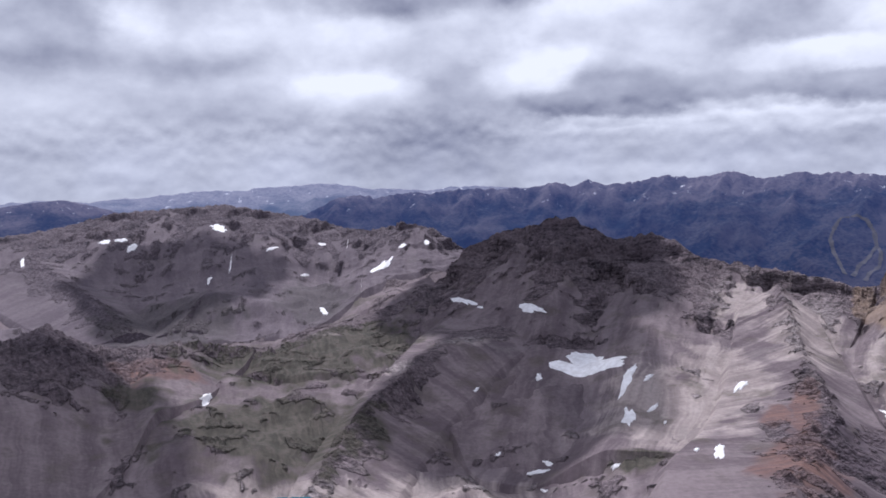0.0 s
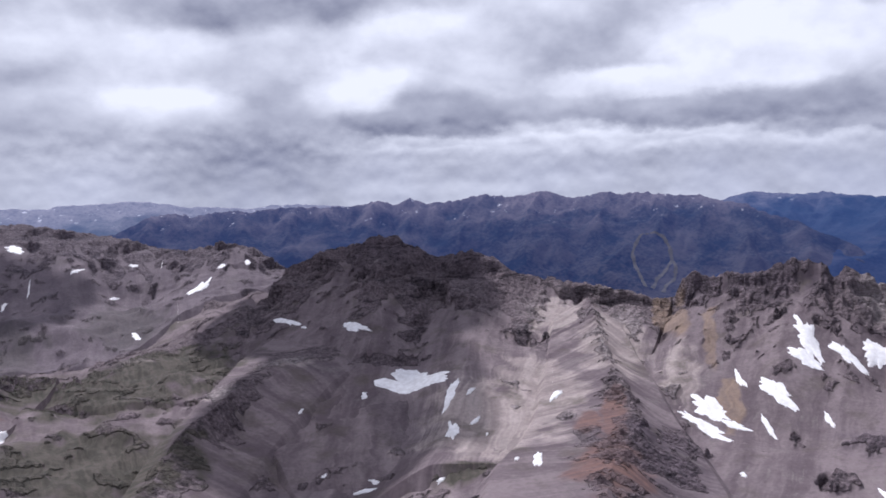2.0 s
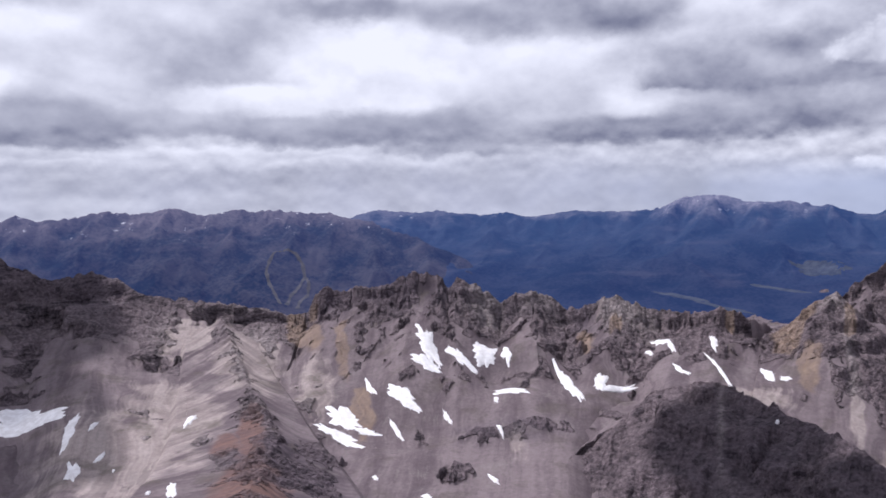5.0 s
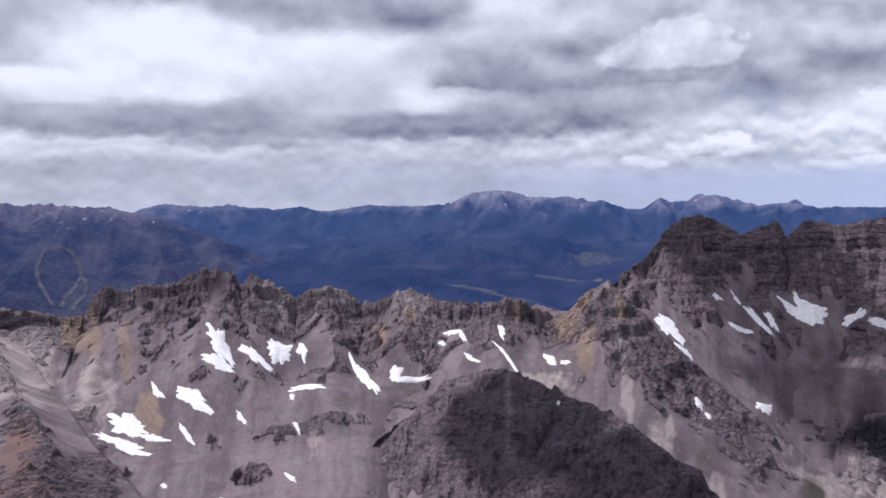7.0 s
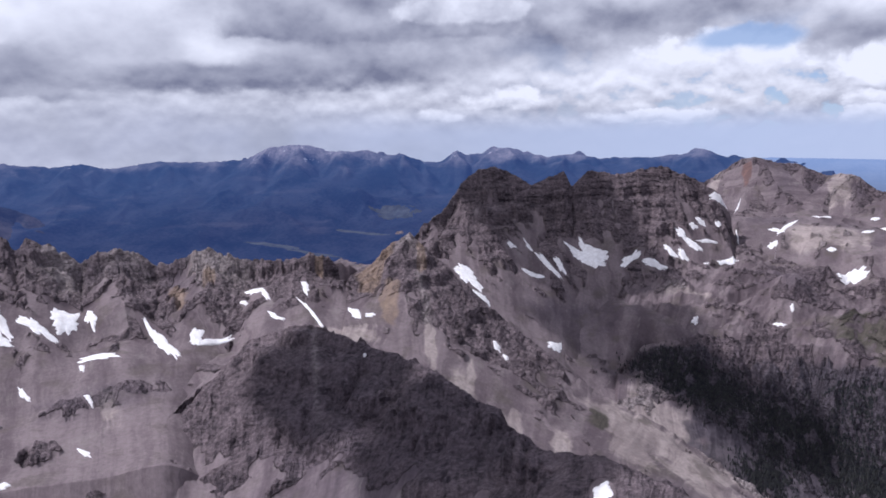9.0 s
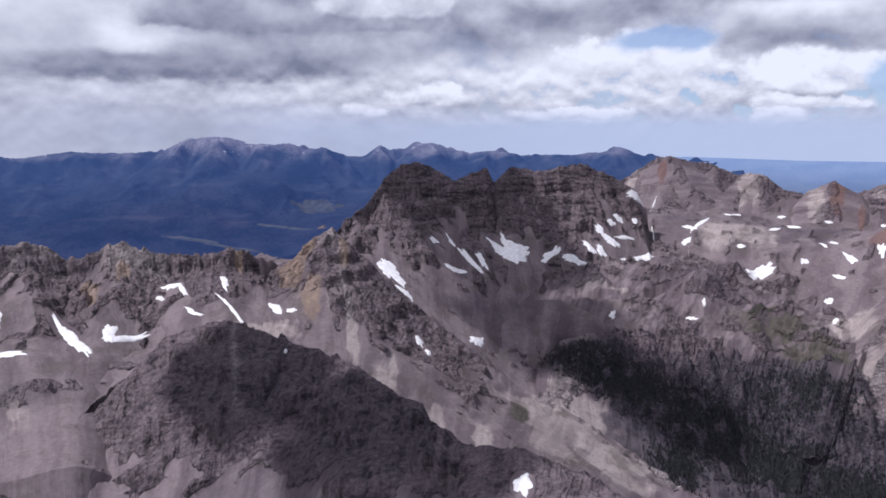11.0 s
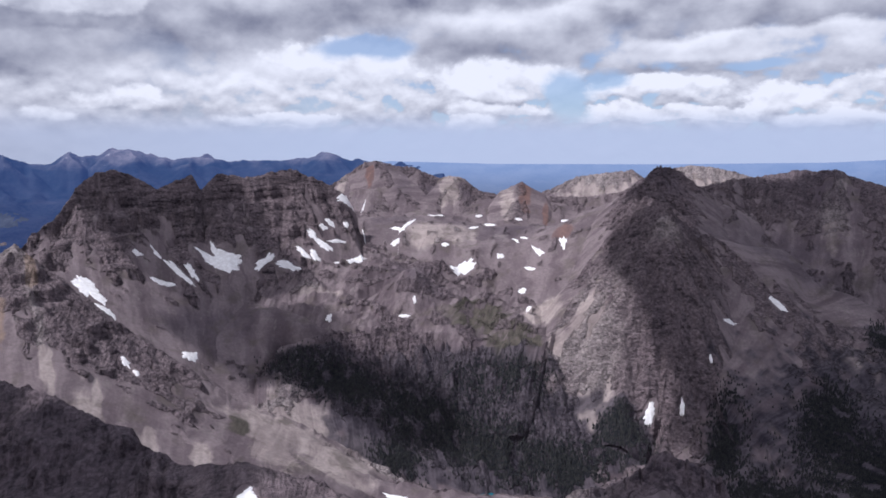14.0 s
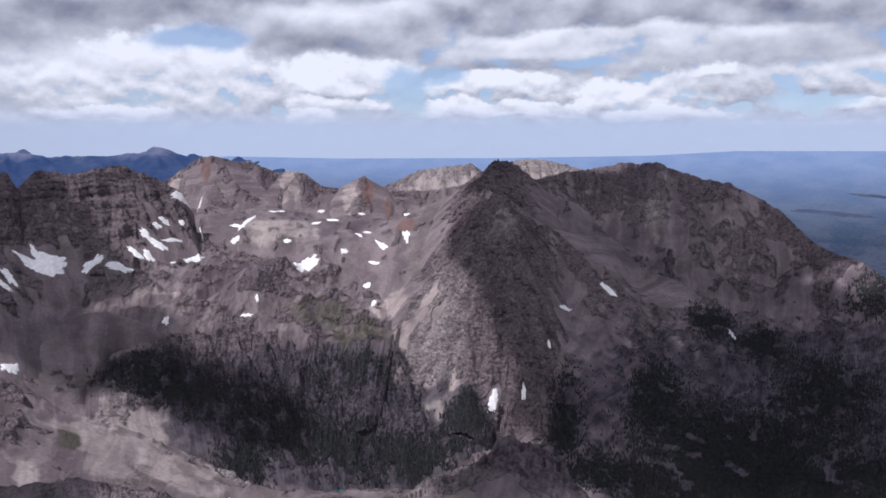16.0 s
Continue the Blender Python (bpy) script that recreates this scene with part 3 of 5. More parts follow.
zone(PALE, (765, 1405, 419), 40, 120)
zone(PALE, (1301, 805, 453), 80, 40)
zone(PALE, (1444, 689, 454), 7, 90)
zone(PALE, (1600, 780, 504), 8, 60)
zone(PALE, (1059, 701, 414), 5, 110)
zone(PALE, (1298, 551, 361), 24, 60)
zone(PALE, (672, 1562, 476), 50, 150)
zone(OCHRE, (788, 1276, 418), 25, 90)
# dark rock, and slopes in shade painted as darker ground
zone(DARK_SHADY, (1000, 610, 415), 130, 150)
zone(DARK_SHADY, (907, 466, 401), 200, 160)
# forest floor spread wide, also to paint in the cloud shade
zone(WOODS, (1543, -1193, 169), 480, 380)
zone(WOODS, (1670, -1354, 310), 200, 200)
zone(DARK_SHADY, (3379, 89, 616), 45, 90)
zone(DARK_SHADY, (3336, -165, 592), 28, 50)
zone(DARK_SHADY, (1959, 285, 249), 130, 80)
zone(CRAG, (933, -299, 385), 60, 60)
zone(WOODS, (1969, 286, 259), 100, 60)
zone(DARK_SHADY, (337, 2245, 634), 130, 100)
zone(DARK_SHADY, (541, 2133, 591), 130, 80)
zone(DARK_SHADY, (1110, 1579, 582), 110, 90)
zone(DARK_SHADY, (1309, 1349, 534), 40, 40)
zone(DARK_SHADY, (1368, 1261, 514), 30, 60)
zone(DARK_SHADY, (555, 1131, 416), 80, 80)
zone(DARK_SHADY, (931, 1032, 401), 90, 50)
zone(DARK_SHADY, (-707, 1435, 524), 90, 150)
zone(DARK_SHADY, (2692, -770, 661), 70, 150)
zone(DARK_SHADY, (2689, -1331, 634), 160, 160)
zone(DARK_SHADY, (1946, 234, 249), 200, 120)
zone(DARK_SHADY, (1943, -159, 196), 200, 120)
zone(DARK_SHADY, (891, 357, 437), 150, 150)
zone(DARK_SHADY, (2330, 9, 386), 60, 70)
zone(DARK_SHADY, (3380, -9, 583), 60, 70)
zone(DARK_SHADY, (919, -309, 390), 90, 90)
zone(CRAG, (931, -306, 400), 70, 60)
# forest
zone(WOODS, (1920, 195, 214), 110, 60)
zone(WOODS, (1880, 4, 172), 130, 80)
zone(WOODS, (1824, -147, 125), 140, 60)
zone(WOODS, (1827, -443, 86), 80, 40)
zone(WOODS, (1727, -662, 119), 45, 100)
zone(WOODS, (1761, -905, 172), 60, 100)
zone(WOODS, (1542, -986, 108), 170, 120)
zone(WOODS, (2003, -1190, 316), 60, 80)
zone(WOODS, (1865, -1259, 237), 70, 80)
zone(WOODS, (1641, -1278, 212), 110, 120)
zone(WOODS, (1323, -1068, 141), 300, 240)
zone(WOODS, (1560, -994, 153), 240, 170)
zone(WOODS, (1531, -691, 63), 110, 90)
zone(WOODS, (1417, -846, 99), 160, 120)
zone(WOODS, (1798, 80, 127), 150, 70)
zone(WOODS, (1858, -285, 130), 100, 60)
zone(WOODS, (1997, -109, 241), 200, 50)
# smooth scree
zone(CRAG, (1950, 2, 205), 240, 130)
zone(CRAG, (1887, -221, 153), 150, 100)
zone(SMOOTH, (2118, 371, 398), 130, 130)
zone(SMOOTH, (1586, 330, 243), 160, 120)
zone(SMOOTH, (209, 1435, 380), 130, 160)
zone(SMOOTH, (78, 1598, 429), 90, 120)
zone(SMOOTH, (1310, 810, 456), 60, 40)
# fans and paths of pale scree below the butte, streaks beside the rib, lit faces painted paler
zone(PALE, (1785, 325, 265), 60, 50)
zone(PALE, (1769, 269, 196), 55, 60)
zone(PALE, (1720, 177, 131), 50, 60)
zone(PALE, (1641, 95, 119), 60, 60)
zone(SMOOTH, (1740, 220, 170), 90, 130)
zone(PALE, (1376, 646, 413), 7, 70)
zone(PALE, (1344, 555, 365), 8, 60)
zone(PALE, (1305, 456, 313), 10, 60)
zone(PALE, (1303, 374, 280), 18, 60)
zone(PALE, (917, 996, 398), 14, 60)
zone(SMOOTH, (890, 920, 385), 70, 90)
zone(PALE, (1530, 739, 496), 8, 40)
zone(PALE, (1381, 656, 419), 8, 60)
zone(OCHRE, (1601, 872, 545), 30, 40)
zone(OCHRE, (1529, 860, 510), 22, 60)
zone(OCHRE, (1392, 1185, 533), 16, 40)
zone(OCHRE, (1289, 1175, 497), 14, 50)
zone(OCHRE, (868, 1639, 504), 30, 80)
# the pyramid's sunlit left face, painted pale
zone(PALE, (2029, -353, 267), 60, 60)
zone(PALE, (1945, -409, 203), 50, 60)
zone(PALE, (2192, -317, 320), 60, 60)
zone(PALE, (1849, -1072, 222), 26, 70)
zone(PALE, (1703, -1126, 175), 20, 60)
zone(PALE, (1943, -1058, 259), 26, 60)
zone(RED, (-533, 1517, 458), 70, 60)
zone(PALE, (36, 1699, 456), 60, 25)
zone(PALE, (-99, 1556, 434), 30, 40)
zone(PALE, (-294, 1922, 435), 40, 25)
zone(DARK_SHADY, (900, -290, 400), 120, 120)
zone(SMOOTH, (1121, 1274, 457), 110, 60)
zone(SMOOTH, (835, 1234, 418), 90, 70)
zone(SMOOTH, (1000, 1150, 425), 80, 60)
zone(SMOOTH, (2101, 522, 346), 90, 90)
zone(SMOOTH, (2054, 610, 357), 90, 80)
zone(SMOOTH, (1856, 400, 292), 60, 60)
zone(DARK_SHADY, (2101, 522, 346), 90, 90)
zone(DARK_SHADY, (2054, 610, 357), 90, 80)
zone(WOODS, (1859, -451, 60), 40, 30)
zone(PALE, (2475, -1251, 498), 18, 80)
zone(PALE, (2657, -1316, 616), 14, 50)
zone(SMOOTH, (1466, 290, 237), 110, 120)
zone(SMOOTH, (1376, 646, 413), 30, 80)
zone(SMOOTH, (1344, 555, 365), 32, 80)
zone(SMOOTH, (1305, 456, 313), 45, 80)
zone(SMOOTH, (1303, 374, 280), 60, 80)
zone(PALE, (1785, 325, 250), 40, 120)
zone(SMOOTH, (1560, 370, 262), 80, 90)
zone(SMOOTH, (1521, 171, 180), 120, 120)
zone(PALE, (1466, 290, 237), 45, 130)
zone(PALE, (1521, 171, 180), 70, 90)
zone(PALE, (2186, -649, 568), 40, 40)
# cloud shade on the broad mountain side, put into the ground colour
zone(DARK_SHADY, (2456, -1115, 451), 200, 150)
zone(DARK_SHADY, (1991, -1513, 352), 160, 150)
zone(DARK_SHADY, (1756, -1298, 234), 150, 120)
# tower faces turned from the sun, darkened by colour
zone(DARK_SHADY, (975, 1700, 560), 55, 60)
zone(DARK_SHADY, (1060, 1630, 570), 60, 50)
zone(DARK_SHADY, (1180, 1520, 580), 60, 50)
zone(DARK_SHADY, (1285, 1400, 540), 40, 40)



SNOWS = []


def snow_spot(mid, one, two):
    """A hollow that keeps its snow: its middle and half axes in plan. Crags are filled there."""
    SNOWS.append((mid, one, two))


snow_spot((-807, 2956), (31, -11), (4, -26))
snow_spot((-701, 2681), (-8, 55), (-6, 22))
snow_spot((-738, 2560), (-1, 32), (6, -5))
snow_spot((-1123, 2864), (21, 8), (5, -13))
snow_spot((-1072, 2819), (10, 18), (9, -18))
snow_spot((-1176, 2842), (13, 15), (7, -14))
snow_spot((-1351, 2619), (4, 6), (-20, 39))
snow_spot((-348, 2326), (15, -20), (0, -16))
snow_spot((-430, 1426), (3, 20), (5, -12))
snow_spot((-199, 2607), (26, 23), (7, -19))
snow_spot((-176, 2631), (11, 33), (-1, 18))
snow_spot((-248, 2436), (9, -90), (1, -12))
snow_spot((-586, 2809), (18, 25), (2, -9))
snow_spot((-431, 2895), (16, 1), (1, -9))
snow_spot((-338, 2901), (0, 39), (-1, 10))
snow_spot((-137, 2756), (12, 11), (2, -14))
snow_spot((-54, 2761), (8, 4), (4, -15))
snow_spot((-460, 2700), (12, 16), (1, -9))
snow_spot((44, 2018), (29, -41), (-2, -12))
snow_spot((85, 1953), (7, -6), (0, -6))
snow_spot((190, 1859), (27, -37), (-3, -20))
snow_spot((278, 1560), (60, -31), (-6, -51))
snow_spot((174, 1531), (6, 0), (-2, -19))
snow_spot((319, 1427), (25, 49), (4, -12))
snow_spot((355, 1419), (10, 9), (0, -7))
snow_spot((53, 1483), (5, 10), (2, -3))
snow_spot((290, 1290), (11, -2), (-9, -38))
snow_spot((336, 1317), (12, 10), (0, -6))
snow_spot((340, 1257), (2, -1), (-2, -6))
snow_spot((515, 1427), (-23, -63), (-15, -41))
snow_spot((493, 1348), (18, 19), (0, -11))
snow_spot((358, 1058), (11, 25), (4, -9))
snow_spot((229, 1099), (7, 4), (1, -4))
snow_spot((129, 1166), (16, -3), (-1, -8))
snow_spot((75, 1239), (5, 8), (1, -6))
snow_spot((146, 1190), (6, -7), (-1, -6))
snow_spot((331, 1069), (4, 0), (-2, -6))
snow_spot((128, 1095), (4, -5), (0, -3))
snow_spot((750, 1284), (11, -39), (-21, -17))
snow_spot((711, 1236), (16, -48), (-14, -17))
snow_spot((763, 1222), (13, -19), (-7, -8))
snow_spot((805, 1191), (-10, -38), (-5, 0))
snow_spot((843, 1330), (-12, -36), (-8, -3))
snow_spot((865, 1252), (4, -48), (-16, -12))
snow_spot((1008, 1365), (-20, -61), (-23, -11))
snow_spot((1028, 1421), (-12, -32), (-5, 1))
snow_spot((965, 1315), (14, -32), (-16, -11))
snow_spot((1047, 1304), (3, -39), (-14, -8))
snow_spot((1111, 1301), (24, -9), (-29, -34))
snow_spot((1151, 1279), (-21, -32), (-7, 7))
snow_spot((1035, 1137), (16, -34), (-12, -12))
snow_spot((993, 1133), (1, -6), (-8, -9))
snow_spot((895, 1156), (-6, -21), (-5, 0))
snow_spot((910, 1029), (-9, -20), (-5, -2))
snow_spot((664, 1040), (0, -8), (-5, -4))
snow_spot((796, 918), (-4, -18), (-5, -3))
snow_spot((680, 931), (6, -6), (-7, -9))
snow_spot((1151, 1101), (-34, -71), (-20, -11))
snow_spot((1199, 1062), (7, -13), (-27, -19))
snow_spot((1217, 1030), (34, -16), (-9, -6))
snow_spot((1396, 1071), (7, -18), (-18, -14))
snow_spot((1382, 1032), (-26, -31), (-8, -1))
snow_spot((1449, 977), (-25, -23), (-10, 0))
snow_spot((1302, 950), (-11, -28), (-9, -4))
snow_spot((1347, 897), (-42, -56), (-7, -2))
snow_spot((1346, 1058), (0, -10), (-6, -5))
snow_spot((1406, 831), (-11, -22), (-15, -5))
snow_spot((1406, 795), (3, -10), (-8, -5))
snow_spot((1101, 636), (2, -2), (-5, -3))
snow_spot((1950, 811), (-34, -45), (-42, -5))
snow_spot((1875, 738), (-8, -24), (-16, -1))
snow_spot((1884, 555), (26, -11), (-26, -8))
snow_spot((1530, 573), (-8, -11), (-11, 0))
snow_spot((1514, 548), (-5, -9), (-8, -1))
snow_spot((2345, 583), (6, -68), (-41, -10))
snow_spot((2387, 620), (0, -10), (-24, -13))
snow_spot((2395, 473), (31, -21), (-8, -8))
snow_spot((2398, 405), (-2, -41), (-12, 0))
snow_spot((2264, 747), (-13, -18), (-9, 1))
snow_spot((2228, 673), (-29, -46), (-8, 2))
snow_spot((2242, 644), (-21, -21), (-9, 5))
snow_spot((2170, 700), (13, -24), (-12, -2))
snow_spot((2208, 780), (4, -12), (-11, 0))
snow_spot((2516, 310), (-3, -31), (-14, 3))
snow_spot((2461, 338), (-12, -18), (-14, 4))
snow_spot((2560, 280), (17, -26), (-8, 1))
snow_spot((2614, 307), (0, -13), (-11, 3))
snow_spot((2576, 324), (1, -11), (-10, 3))
snow_spot((2643, 257), (-8, -9), (-10, 5))
snow_spot((3174, 244), (90, -4), (26, 2))
snow_spot((2872, 63), (85, -31), (19, 1))
snow_spot((2825, 95), (-19, -27), (-14, 0))
snow_spot((2751, 209), (-54, -10), (23, 1))
snow_spot((2718, 102), (14, -15), (-19, -5))
snow_spot((2523, 218), (30, -26), (17, 2))
snow_spot((2526, -109), (22, -37), (-31, -1))
snow_spot((2244, 33), (1, -7), (-11, -1))
snow_spot((2189, 59), (-4, -14), (-16, 0))
snow_spot((2161, 262), (2, -8), (-15, -2))
snow_spot((2454, 269), (8, -7), (-19, -2))
snow_spot((2536, -429), (-40, 4), (6, 10))
snow_spot((2546, -353), (-40, -13), (-13, 6))
snow_spot((2581, -236), (1, -11), (-17, 2))
snow_spot((2368, -283), (-7, -11), (-16, 2))
snow_spot((2219, -283), (21, -11), (-14, -2))
snow_spot((2467, -316), (-13, -14), (-9, 1))
snow_spot((3077, -242), (-11, -23), (-8, 1))
snow_spot((2878, -167), (3, -16), (10, -1))
snow_spot((2687, -63), (0, -15), (-12, 0))
snow_spot((3078, -350), (0, -13), (-6, 1))
snow_spot((3063, -522), (-1, -13), (-10, 2))
snow_spot((3153, -205), (3, -15), (-10, 1))
snow_spot((2712, -328), (-24, -13), (14, -2))
snow_spot((2121, -937), (-20, -15), (-9, 9))
snow_spot((1859, -525), (19, -17), (-5, -9))
snow_spot((1855, -602), (1, -6), (-14, 4))
snow_spot((1925, -691), (-1, -4), (-8, 2))
snow_spot((2039, -776), (7, -20), (-8, 5))
snow_spot((1937, -1213), (-21, 0), (-7, 9))
snow_spot((1452, 54), (-9, -27), (-8, 0))
snow_spot((752, 175), (-13, -11), (-19, 0))
snow_spot((2731, 265), (18, -30), (-12, 1))
snow_spot((2531, 351), (-9, -17), (-11, 4))
snow_spot((2457, 376), (-13, -20), (-9, 4))
snow_spot((2646, 92), (71, 1), (13, 0))
snow_spot((3072, -35), (-8, -28), (15, 0))
snow_spot((2711, -298), (-36, -6), (18, -3))


# single knolls (+) and hollows (-): place, reach across and along the sight, height
KNOLLS = []


def knoll(mid, across, along_it, high):
    KNOLLS.append((mid, across, along_it, high))


knoll((2330, 40, 387), 55, 60, 55)
knoll((2480, -42, 426), 60, 60, 30)
knoll((2139, 418, 391), 90, 60, 18)
knoll((1742, 623, 437), 40, 50, 30)
knoll((2394, -170, 401), 50, 60, -22)
knoll((2596, -150, 441), 60, 50, 20)
knoll((2157, -241, 314), 45, 45, 22)
knoll((-64, 1429, 381), 45, 90, -30)
knoll((-257, 1579, 399), 60, 40, 14)
knoll((-265, 1273, 406), 50, 40, 12)
knoll((-184, 1740, 405), 50, 60, 18)
knoll((-268, 1087, 401), 60, 40, 12)
knoll((-668, 2357, 446), 120, 120, 50)
knoll((-990, 2619, 525), 100, 140, -40)
knoll((-417, 2668, 500), 90, 120, -40)
knoll((-515, 2324, 414), 80, 60, 25)
knoll((818, 1173, 399), 120, 90, -20)
knoll((1855, -452, 60), 45, 45, 45)
knoll((1101, 1229, 432), 120, 70, -25)
knoll((281, 1300, 379), 110, 110, -20)
knoll((2218, -375, 358), 40, 60, 25)
knoll((2790, -241, 548), 120, 60, -25)
knoll((2449, 72, 437), 80, 60, 20)
knoll((2251, -1087, 407), 60, 120, -50)
knoll((2162, -1352, 412), 80, 140, -40)
knoll((2352, -1326, 474), 50, 130, 40)
knoll((910, 1037, 394), 60, 30, 14)
knoll((535, 1130, 420), 24, 40, 12)
knoll((605, 1117, 391), 26, 40, 12)


def knolls(x, y):
    z = np.zeros(x.shape)
    for (cx, cy, cz), across, along_it, high in KNOLLS:
        d = math.hypot(cx, cy)
        ux, uy = cx / d, cy / d
        a, b = ((x - cx) * uy - (y - cy) * ux) / across, ((x - cx) * ux + (y - cy) * uy) / along_it
        z += high * np.exp(-(a * a + b * b))
    return z


def ground_cover(x, y):
    """How much of each cover lies at x, y: eight columns."""
    x, y = x.ravel(), y.ravel()
    r = np.hypot(x, y) + 1
    out = np.zeros((x.size, 8), np.float32)
    wx = 0.55 * fbm(x / 45, y / 45, 3, 31)
    wy = 0.55 * fbm(x / 45, y / 45, 3, 37)
    for mid, one, two in SNOWS:
        near = np.nonzero((np.abs(x - mid[0]) < 140) & (np.abs(y - mid[1]) < 140))[0]
        det = one[0] * two[1] - one[1] * two[0]
        if len(near) and abs(det) > 1:
            qx, qy = x[near] - mid[0], y[near] - mid[1]
            a, b = (qx * two[1] - qy * two[0]) / det, (qy * one[0] - qx * one[1]) / det
            out[near, SMOOTH] = np.maximum(out[near, SMOOTH], smooth(1.9, 1.0, np.hypot(a, b)))
    for kind, (cx, cy, cz), across, along_it in ZONES:
        d = math.hypot(cx, cy)
        ux, uy = cx / d, cy / d
        a = ((x - cx) * uy - (y - cy) * ux) / across + wx
        b = ((x - cx) * ux + (y - cy) * uy) / along_it + wy
        out[:, kind] = np.maximum(out[:, kind], np.exp(-(a * a + b * b)))
    return out


# ---- landforms ----
FEET = []


def grid_mesh(name, x, y, z, slope, cover, crag, material, keep=None, bedding=0.4):
    """A mesh from a grid of heights, or from those of its faces in keep; slope holds metres along and down the slope."""
    rows, cols = x.shape
    co = np.stack([x, y, z], -1)
    du, dv = np.gradient(co, axis=1), np.gradient(co, axis=0)
    nor = np.cross(du, dv)
    nor *= np.where(nor[..., 2:] < 0, -1, 1)
    nor /= np.linalg.norm(nor, axis=-1, keepdims=True) + 1e-9
    co, nor = co.reshape(-1, 3).astype(np.float32), nor.reshape(-1, 3)
    i = np.arange(rows * cols).reshape(rows, cols)
    quads = np.stack([i[:-1, :-1], i[:-1, 1:], i[1:, 1:], i[1:, :-1]], -1).reshape(-1, 4)
    mid = (rows // 2) * cols + cols // 2
    if np.cross(co[mid + 1] - co[mid], co[mid + cols] - co[mid])[2] < 0:
        quads = quads[:, ::-1]
    if keep is not None:
        quads = quads[keep.ravel()]
    used, quads = np.unique(quads, return_inverse=True)
    quads = quads.reshape(-1, 4)
    me = bpy.data.meshes.new(name)
    me.vertices.add(len(used)), me.loops.add(quads.size), me.polygons.add(len(quads))
    me.vertices.foreach_set("co", co[used].ravel())
    me.loops.foreach_set("vertex_index", quads.ravel().astype(np.int32))
    me.polygons.foreach_set("loop_start", np.arange(0, quads.size, 4, dtype=np.int32))
    me.update(calc_edges=True)
    me.polygons.foreach_set("use_smooth", np.full(len(quads), True))
    me.normals_split_custom_set_from_vertices(nor[used])
    n = len(used)
    a = me.attributes.new("slope", "FLOAT_VECTOR", "POINT")
    a.data.foreach_set("vector", np.concatenate([slope.reshape(-1, 2)[used], np.zeros((n, 1))], 1).astype(np.float32).ravel())
    c = cover[used]
    a = me.attributes.new("tint", "FLOAT_COLOR", "POINT")
    a.data.foreach_set("color", np.concatenate([c[:, :3], crag.reshape(-1, 1)[used]], 1).astype(np.float32).ravel())
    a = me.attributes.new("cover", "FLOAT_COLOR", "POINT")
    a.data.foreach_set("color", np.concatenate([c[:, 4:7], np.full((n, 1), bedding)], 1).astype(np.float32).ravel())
    me.materials.append(material)
    return me


def along(knots, u, by):
    """Points at the fractions u of a line of knots, by its length or by the bearing from the summit."""
    k = np.array(knots, float)
    if by == "bearing":
        m = np.unwrap(np.arctan2(k[:, 0], k[:, 1]))
    else:
        m = np.concatenate([[0], np.cumsum(np.hypot(*np.diff(k[:, :2], axis=0).T))])
    m = (m - m[0]) / (m[-1] - m[0])
    return np.stack([np.interp(u, m, k[:, i]) for i in range(3)], -1)


def eased(p, n):
    """The line p with its corners rounded over n samples."""
    if n < 2:
        return p
    w = np.hanning(n + 2)[1:-1]
    w /= w.sum()
    q = np.pad(p, ((n // 2, n - 1 - n // 2), (0, 0)), "edge")
    return np.stack([np.convolve(q[:, i], w, "valid") for i in range(3)], -1)


def pieces(mask):
    """A number for each connected piece of a mask, and -1 outside it."""
    labels = np.where(mask, np.arange(1, mask.size + 1).reshape(mask.shape), 0)
    while True:
        p = np.pad(labels, 1)
        most = np.where(mask, np.maximum.reduce([p[1:-1, 1:-1], p[:-2, 1:-1], p[2:, 1:-1], p[1:-1, :-2], p[1:-1, 2:]]), 0)
        # run each label along rows and columns at once
        for turned in (0, 1):
            a, ok = (most, mask) if not turned else (most.T, mask.T)
            for way in (1, -1):
                b, o = a[:, ::way].copy(), ok[:, ::way]
                for c in range(1, b.shape[1]):
                    b[:, c] = np.where(o[:, c], np.maximum(b[:, c], np.where(o[:, c - 1], b[:, c - 1], 0)), 0)
                a = b[:, ::way]
            most = a if not turned else a.T
        if (most == labels).all():
            return np.where(mask, labels, -1)
        labels = most


def whole(mask, least=500):
    """The mask without small islands and small gaps."""
    for side in (True, False):
        labels = pieces(mask == side)
        values, counts = np.unique(labels, return_counts=True)
        small = np.isin(labels, values[(counts < least) & (values >= 0)])
        mask = np.where(small, not side, mask)
    return mask


